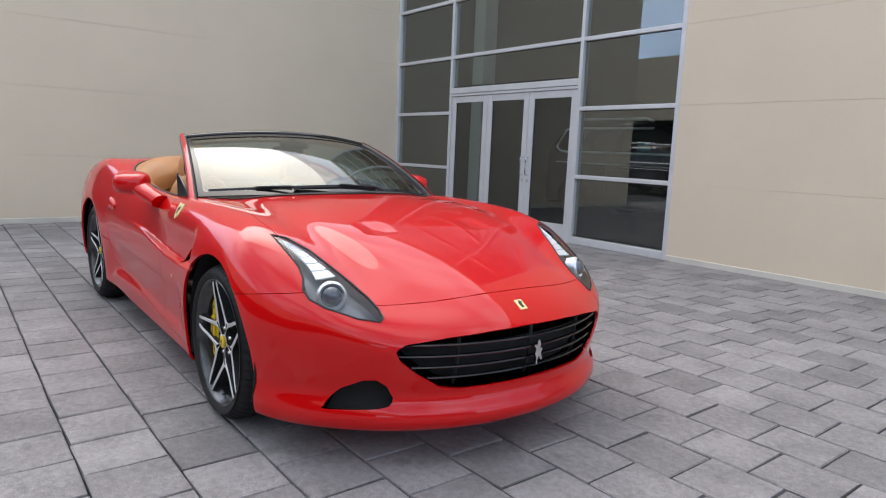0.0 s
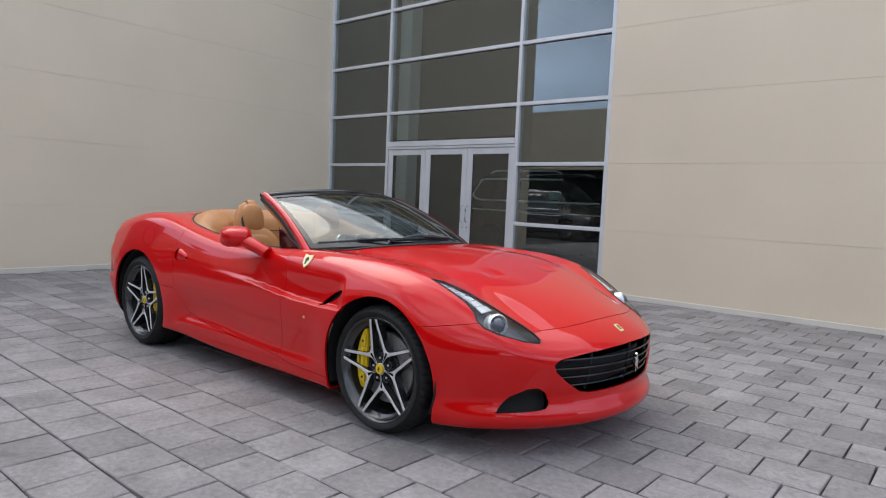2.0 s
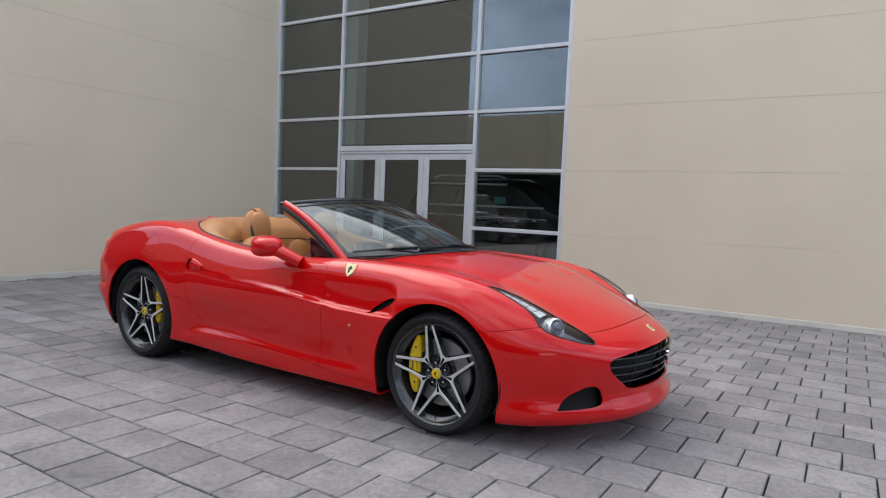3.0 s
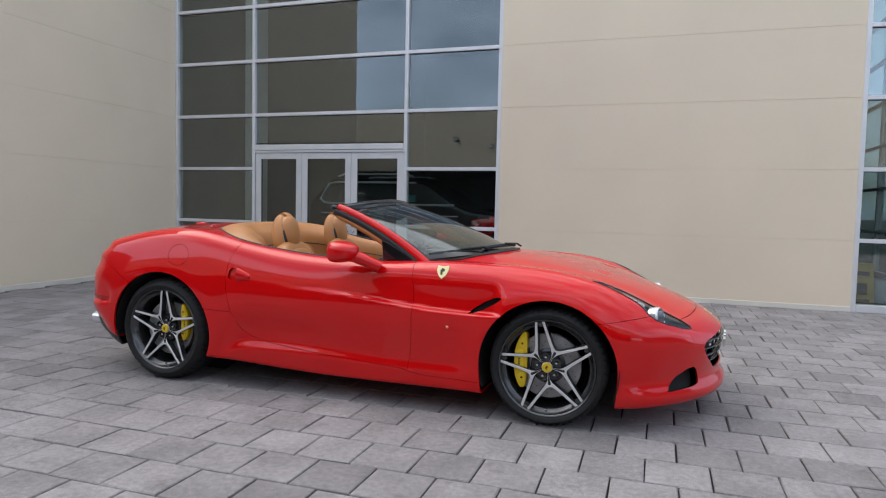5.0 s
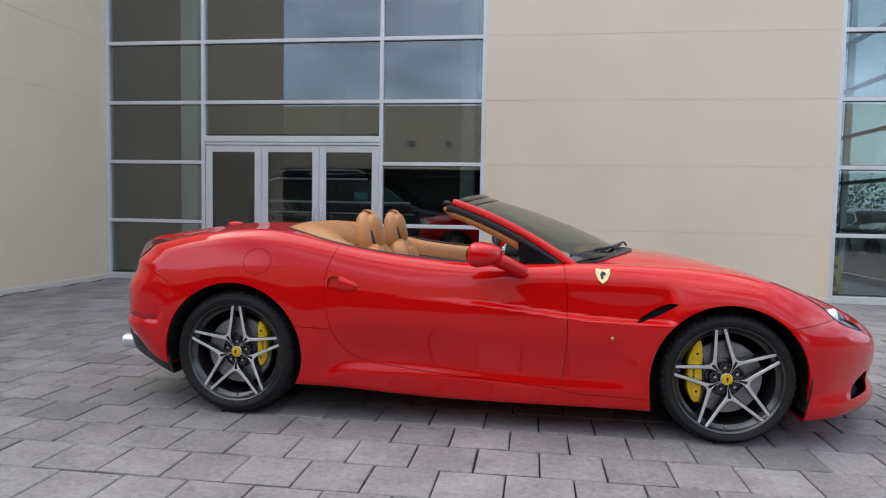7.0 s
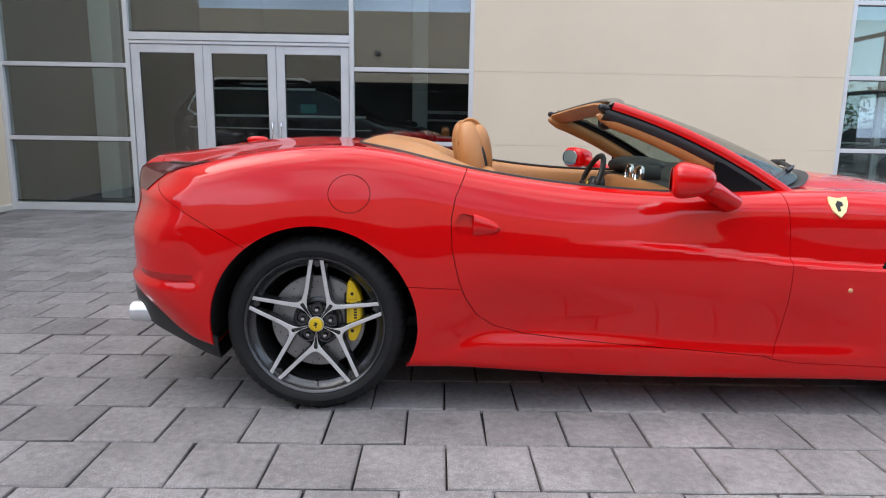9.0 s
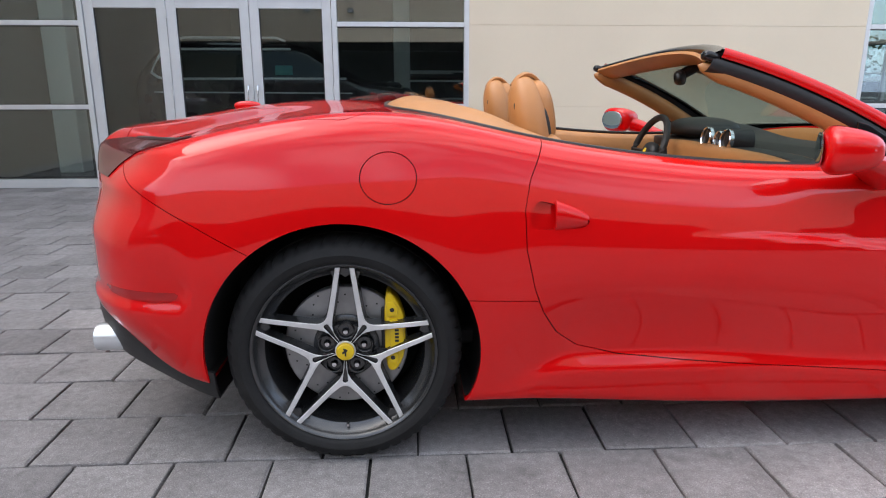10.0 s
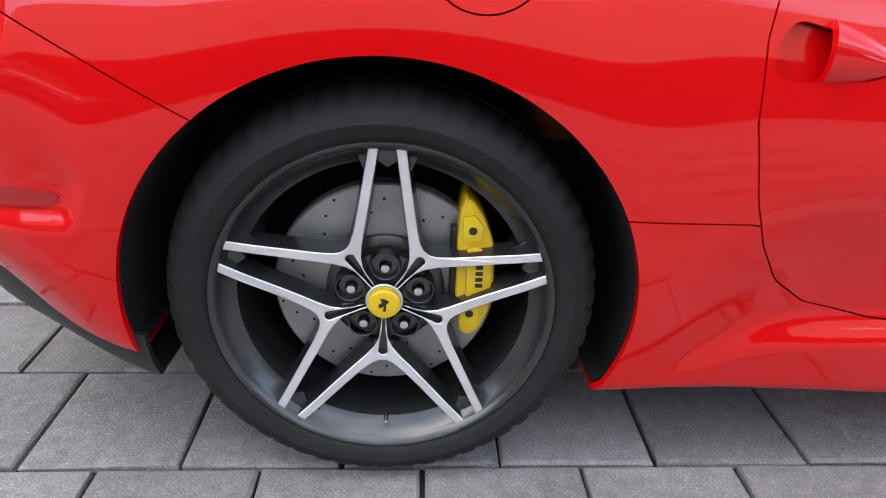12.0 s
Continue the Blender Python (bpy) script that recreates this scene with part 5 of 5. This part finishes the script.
# ---- other vehicles ----
def vehicle(name, label, m, paint, length, width, height, bonnet, tail_len, belt, glass_mat, group=""):
    """A plain parked car: rounded body, dark glasshouse, wheels and bright trim."""
    ob = thing(name, label, "car", m, group)
    L, Wd = length / 2, width / 2
    roof = spline((-L - 0.3, belt), (-L + 0.05, belt + 0.02), (-L + tail_len, height - 0.10), (-L + tail_len + 0.6, height - 0.02), (0.0, height), (L - bonnet - 0.85, height - 0.06), (L - bonnet + 0.05, belt + 0.08), (L - 0.3, belt - 0.08), (L + 0.2, belt - 0.45))

    def f(x, y, z):
        w = np.sqrt(y * y + 1e-5)
        side = Wd - 0.05 * np.maximum(0.55 - z, 0) - 0.30 * np.maximum(z - belt, 0) * 0.75
        g = smax(z - np.minimum(roof(x), height) + 0.10 * w * w, w - side, 0.12)
        g = smax(g, np.abs(x) + 0.22 * w * w - L, 0.18)
        return smax(g, 0.24 - z, 0.05)
    mesh = skin(f, (-L - 0.1, -Wd - 0.1, 0.1), (L + 0.1, Wd + 0.1, height + 0.12), 0.055, 2)
    ax, r = length * 0.295, 0.36 if height > 1.6 else 0.32

    def house(x, y, z):
        return np.minimum.reduce([z - belt - 0.05, height - 0.13 - z + 0.05 * (np.abs(y) < Wd * 0.7), 3.0 * (L - bonnet - 0.0 - x), 3.0 * (x + L - 0.28)])

    def arches(x, y, z):
        return np.maximum(r + 0.06 - np.hypot(x - ax, z - r), r + 0.06 - np.hypot(x + ax, z - r))
    solid = clip(mesh, minus(arches))
    panel("body", clip(solid, minus(house)), paint, ob, lip=0.03)
    panel("windows", clip(solid, house), glass_mat, ob, lip=0, shift=-0.01, label="dark windows")
    part("inner_block", boxes(((-L + 0.35, -Wd + 0.3, 0.3), (L - 0.4, Wd - 0.3, belt)), bevel=0.05), VOID, ob)
    for sx in (-ax, ax):
        for s in (-1, 1):
            wh = part("wheel", lathe([(0.0, -0.01), (0.06, -0.004), (r * 0.62, -0.012), (r * 0.66, 0.0), (r * 0.72, 0.0), (r * 0.72, -0.2), (0.0, -0.2)], 32), RIMDARK, ob, m=pose(sx, s * (Wd - 0.03), r, 0, 0, 0 if s > 0 else 180), smooth=True)
            part("tyre", lathe([(r * 0.70, 0.0), (r * 0.8, 0.008), (r - 0.02, -0.005), (r, -0.03), (r, -0.2), (r * 0.7, -0.21)], 40), RUBBER, wh, smooth=True)
    for s in (-1, 1):
        y = s * (Wd - 0.012)
        k = Wd - 0.225 * (height - 0.15 - belt) - 0.01
        hi = height - 0.15
        part("window_trim", tube([(L - bonnet - 0.15, y, belt + 0.05), (-L + 0.72, y, belt + 0.05), (-L + 0.58, y, belt + 0.07), (-L + 0.47, s * (Wd - 0.03), belt + 0.15), (-L + 0.50, s * (Wd * 0.5 + k * 0.5 - 0.02), belt * 0.55 + hi * 0.45), (-L + 0.64, s * (k + 0.01), hi - 0.03), (-L + 0.80, s * k, hi), (L - bonnet - 1.05, s * k, hi)], 0.023, 6), TRIM, ob, "chrome window trim, whitened in place of reflections")
        part("roof_rail", tube([(-L + 0.8, s * (k - 0.12), height - 0.02), (-L + 0.95, s * (k - 0.12), height + 0.035), (L - bonnet - 1.3, s * (k - 0.12), height + 0.035), (L - bonnet - 1.15, s * (k - 0.12), height - 0.02)], 0.022, 6), TRIM, ob, "silver roof rail, whitened in place of reflections")
        part("sill_trim", tube([(-L + 0.5, y + s * 0.012, belt - 0.16), (ax - 0.2, y + s * 0.012, belt - 0.18)], 0.012, 6), TRIM, ob)
        part("lamp", pillow((L - 0.22, s * (Wd - 0.28), belt - 0.22), (0.10, 0.17, 0.06), 3.0, nu=16, nv=8), SILVER, ob, smooth=True)
    return ob


# chrome coloured near white, so its bright reflections are in the colour
TRIM = mat("whitened_trim", (0.92, 0.92, 0.93), 0.3, 0.25, 0.03, 10)
DARKPAINT = mat("dark_car_paint", (0.035, 0.022, 0.027), 0.25, 0.0, 0.1, 3, coat=1.0)
WINEPAINT = mat("wine_car_paint", (0.06, 0.008, 0.012), 0.25, 0.0, 0.1, 3, coat=1.0)
PALECAR = mat("pale_car_paint", (0.55, 0.56, 0.58), 0.3, 0.1, 0.03, 3, coat=1.0)
DARKGLASS = mat("dark_car_glass", (0.01, 0.012, 0.013), 0.04, 0.0, 0.05)
suv = vehicle("black_suv", "black sport utility vehicle with chrome trim inside the showroom", pose(-7.35, 11.15, 0.0), DARKPAINT, 4.9, 1.95, 1.92, 1.15, 0.55, 1.25, DARKGLASS)
part("window_sticker", boxes(((0.0, -0.945, 1.36), (0.28, -0.938, 1.51)), bevel=0.002), mat("teal_sheet", (0.10, 0.33, 0.34), 0.4, vary=0.15), suv, "teal sheet in the side window")
vehicle("parked_car", "dark wine-red saloon car inside the showroom", pose(-3.9, 13.4, 0.0, 0, 0, 8), WINEPAINT, 4.6, 1.8, 1.45, 1.25, 0.75, 0.90, DARKGLASS)
vehicle("parked_car", "pale silver car parked outside the building", pose(6.0, 14.5, 0.0, 0, 0, 95), PALECAR, 4.6, 1.8, 1.46, 1.25, 0.75, 0.90, DARKGLASS, "cars parked beside the building")
vehicle("parked_car", "pale silver car parked outside the building", pose(6.2, 19.5, 0.0, 0, 0, 92), PALECAR, 4.6, 1.8, 1.46, 1.25, 0.75, 0.90, DARKGLASS, "cars parked beside the building")
vehicle("parked_suv", "dark sport utility vehicle parked across the yard", pose(-13.5, -6.4, 0.0, 0, 0, 4), DARKPAINT, 4.8, 1.9, 1.75, 1.15, 0.55, 1.05, DARKGLASS)

# wall lamps across the yard
for lx, lz in ((-10.05, 4.05), (-8.57, 3.75), (-7.1, 3.75)):
    lamp = thing("wall_lamp", "small dark box-shaped outdoor wall lamp", "lamp", pose(lx, -8.588, lz), "wall lamps across the yard")
    part("housing", boxes(((-0.10, 0.0, -0.085), (0.10, 0.12, 0.085)), bevel=0.02), BLACK, lamp)
    part("lens", boxes(((-0.075, 0.12, -0.06), (0.075, 0.13, 0.045)), bevel=0.006), SILVER, lamp, "grey lamp lens")

# a caution board just inside the corner glass
sign = thing("floor_sign", "yellow folding floor sign standing inside the glass", "sign", pose(0.52, 7.55, -0.002))
part("front_board", boxes(((-0.14, -0.012, 0.0), (0.14, 0.012, 0.62)), bevel=0.008), YELLOWSIGN, sign, m=pose(0, -0.10, 0.0, -9, 0, 0))
part("rear_board", boxes(((-0.14, -0.012, 0.0), (0.14, 0.012, 0.62)), bevel=0.008), YELLOWSIGN, sign, m=pose(0, 0.10, 0.0, 9, 0, 0))
part("mark_bars", boxes(((-0.09, -0.0145, 0.44), (0.09, -0.0125, 0.50)), ((-0.06, -0.0145, 0.18), (0.06, -0.0125, 0.34)), ((-0.09, -0.0145, 0.08), (0.09, -0.0125, 0.12))), BLACK, sign, m=pose(0, -0.10, 0.0, -9, 0, 0))

# hedge outside the glazed side
rng = np.random.default_rng(5)
hv, hf = [], []
for k in range(5200):
    c = np.array([9.2 + rng.normal(0, 0.55), rng.uniform(6, 30), 0])
    c[2] = abs(rng.normal(0, 0.45)) * 1.4 + rng.uniform(0, 1.9)
    a, b = rng.normal(size=3), rng.normal(size=3)
    a /= np.linalg.norm(a)
    b -= a * (a @ b)
    b /= np.linalg.norm(b)
    s = rng.uniform(0.05, 0.11)
    i = len(hv)
    hv += [c - a * s, c + b * s * 0.45, c + a * s, c - b * s * 0.45]
    hf.append((i, i + 1, i + 2, i + 3))
hme = bpy.data.meshes.new("hedge")
hme.from_pydata([tuple(v) for v in hv], [], hf)
hedge = tagged(part("hedge", hme, LEAF), "dense green hedge beside the building", "hedge", kind="stuff")

# ---- pavers, laid in running bond ----
PITCH, Y0, X0 = 0.3004, 0.9485, -4.583
pavement = thing("pavement", "square grey concrete pavers laid in offset rows", "pavement", kind="structure")


def paver_verts(rs):
    """Corners of one paver about its middle: a slightly uneven block with worn edges."""
    h = PITCH / 2 - 0.0046
    b = 0.007
    o = []
    for z, inset in ((-0.03, 0.0), (-0.0055, 0.0), (-0.0012, b * 0.45), (0.0, b)):
        for sx, sy in ((-1, -1), (1, -1), (1, 1), (-1, 1)):
            j = rs.uniform(-0.0024, 0.0024, 2)
            o.append((sx * (h - inset) + j[0], sy * (h - inset) + j[1], z))
    return o


PAVER_FACES = [(4 * r + i, 4 * r + (i + 1) % 4, 4 * r + 4 + (i + 1) % 4, 4 * r + 4 + i) for r in range(3) for i in range(4)] + [(12, 13, 14, 15)]
rs = np.random.default_rng(11)
kinds = []
for k in range(6):
    me = bpy.data.meshes.new("paver")
    me.from_pydata(paver_verts(rs), [], PAVER_FACES)
    me.materials.append(PAVER)
    kinds.append(me)
pv, pf = [], []
for row in range(-32, 20):
    y = Y0 + (row + 0.5) * PITCH
    if y > FRONT - 0.10 or y < -8.5:
        continue
    for col in range(-22, 42):
        x = X0 + (col + 0.5 + (0.5 if row % 2 else 0.0)) * PITCH
        if x < -10.35 and y > -0.3 or x > 7.5:
            continue
        m = pose(x, y, rs.normal(0, 0.0011), rs.normal(0, 0.22), rs.normal(0, 0.22), rs.choice((0, 90, 180, 270)) + rs.normal(0, 0.25))
        if -7.6 < x < -0.3 and -1.5 < y < 1.85:
            ob = new("paver", kinds[rs.integers(6)])
            ob.parent = pavement
            ob.matrix_local = m
        else:
            i = len(pv)
            pv += [tuple(m @ Vector(v)) for v in paver_verts(rs)]
            pf += [tuple(i + q for q in f) for f in PAVER_FACES]
part("sand_bed", boxes(((-11.4, -8.55, -0.023), (7.5, FRONT + 0.0, -0.018))), JOINT, pavement, "dark sand between the pavers")
fme = bpy.data.meshes.new("paver_field")
fme.from_pydata(pv, [], pf)
tagged(part("paver_field", fme, PAVER, pavement), kind="stuff")
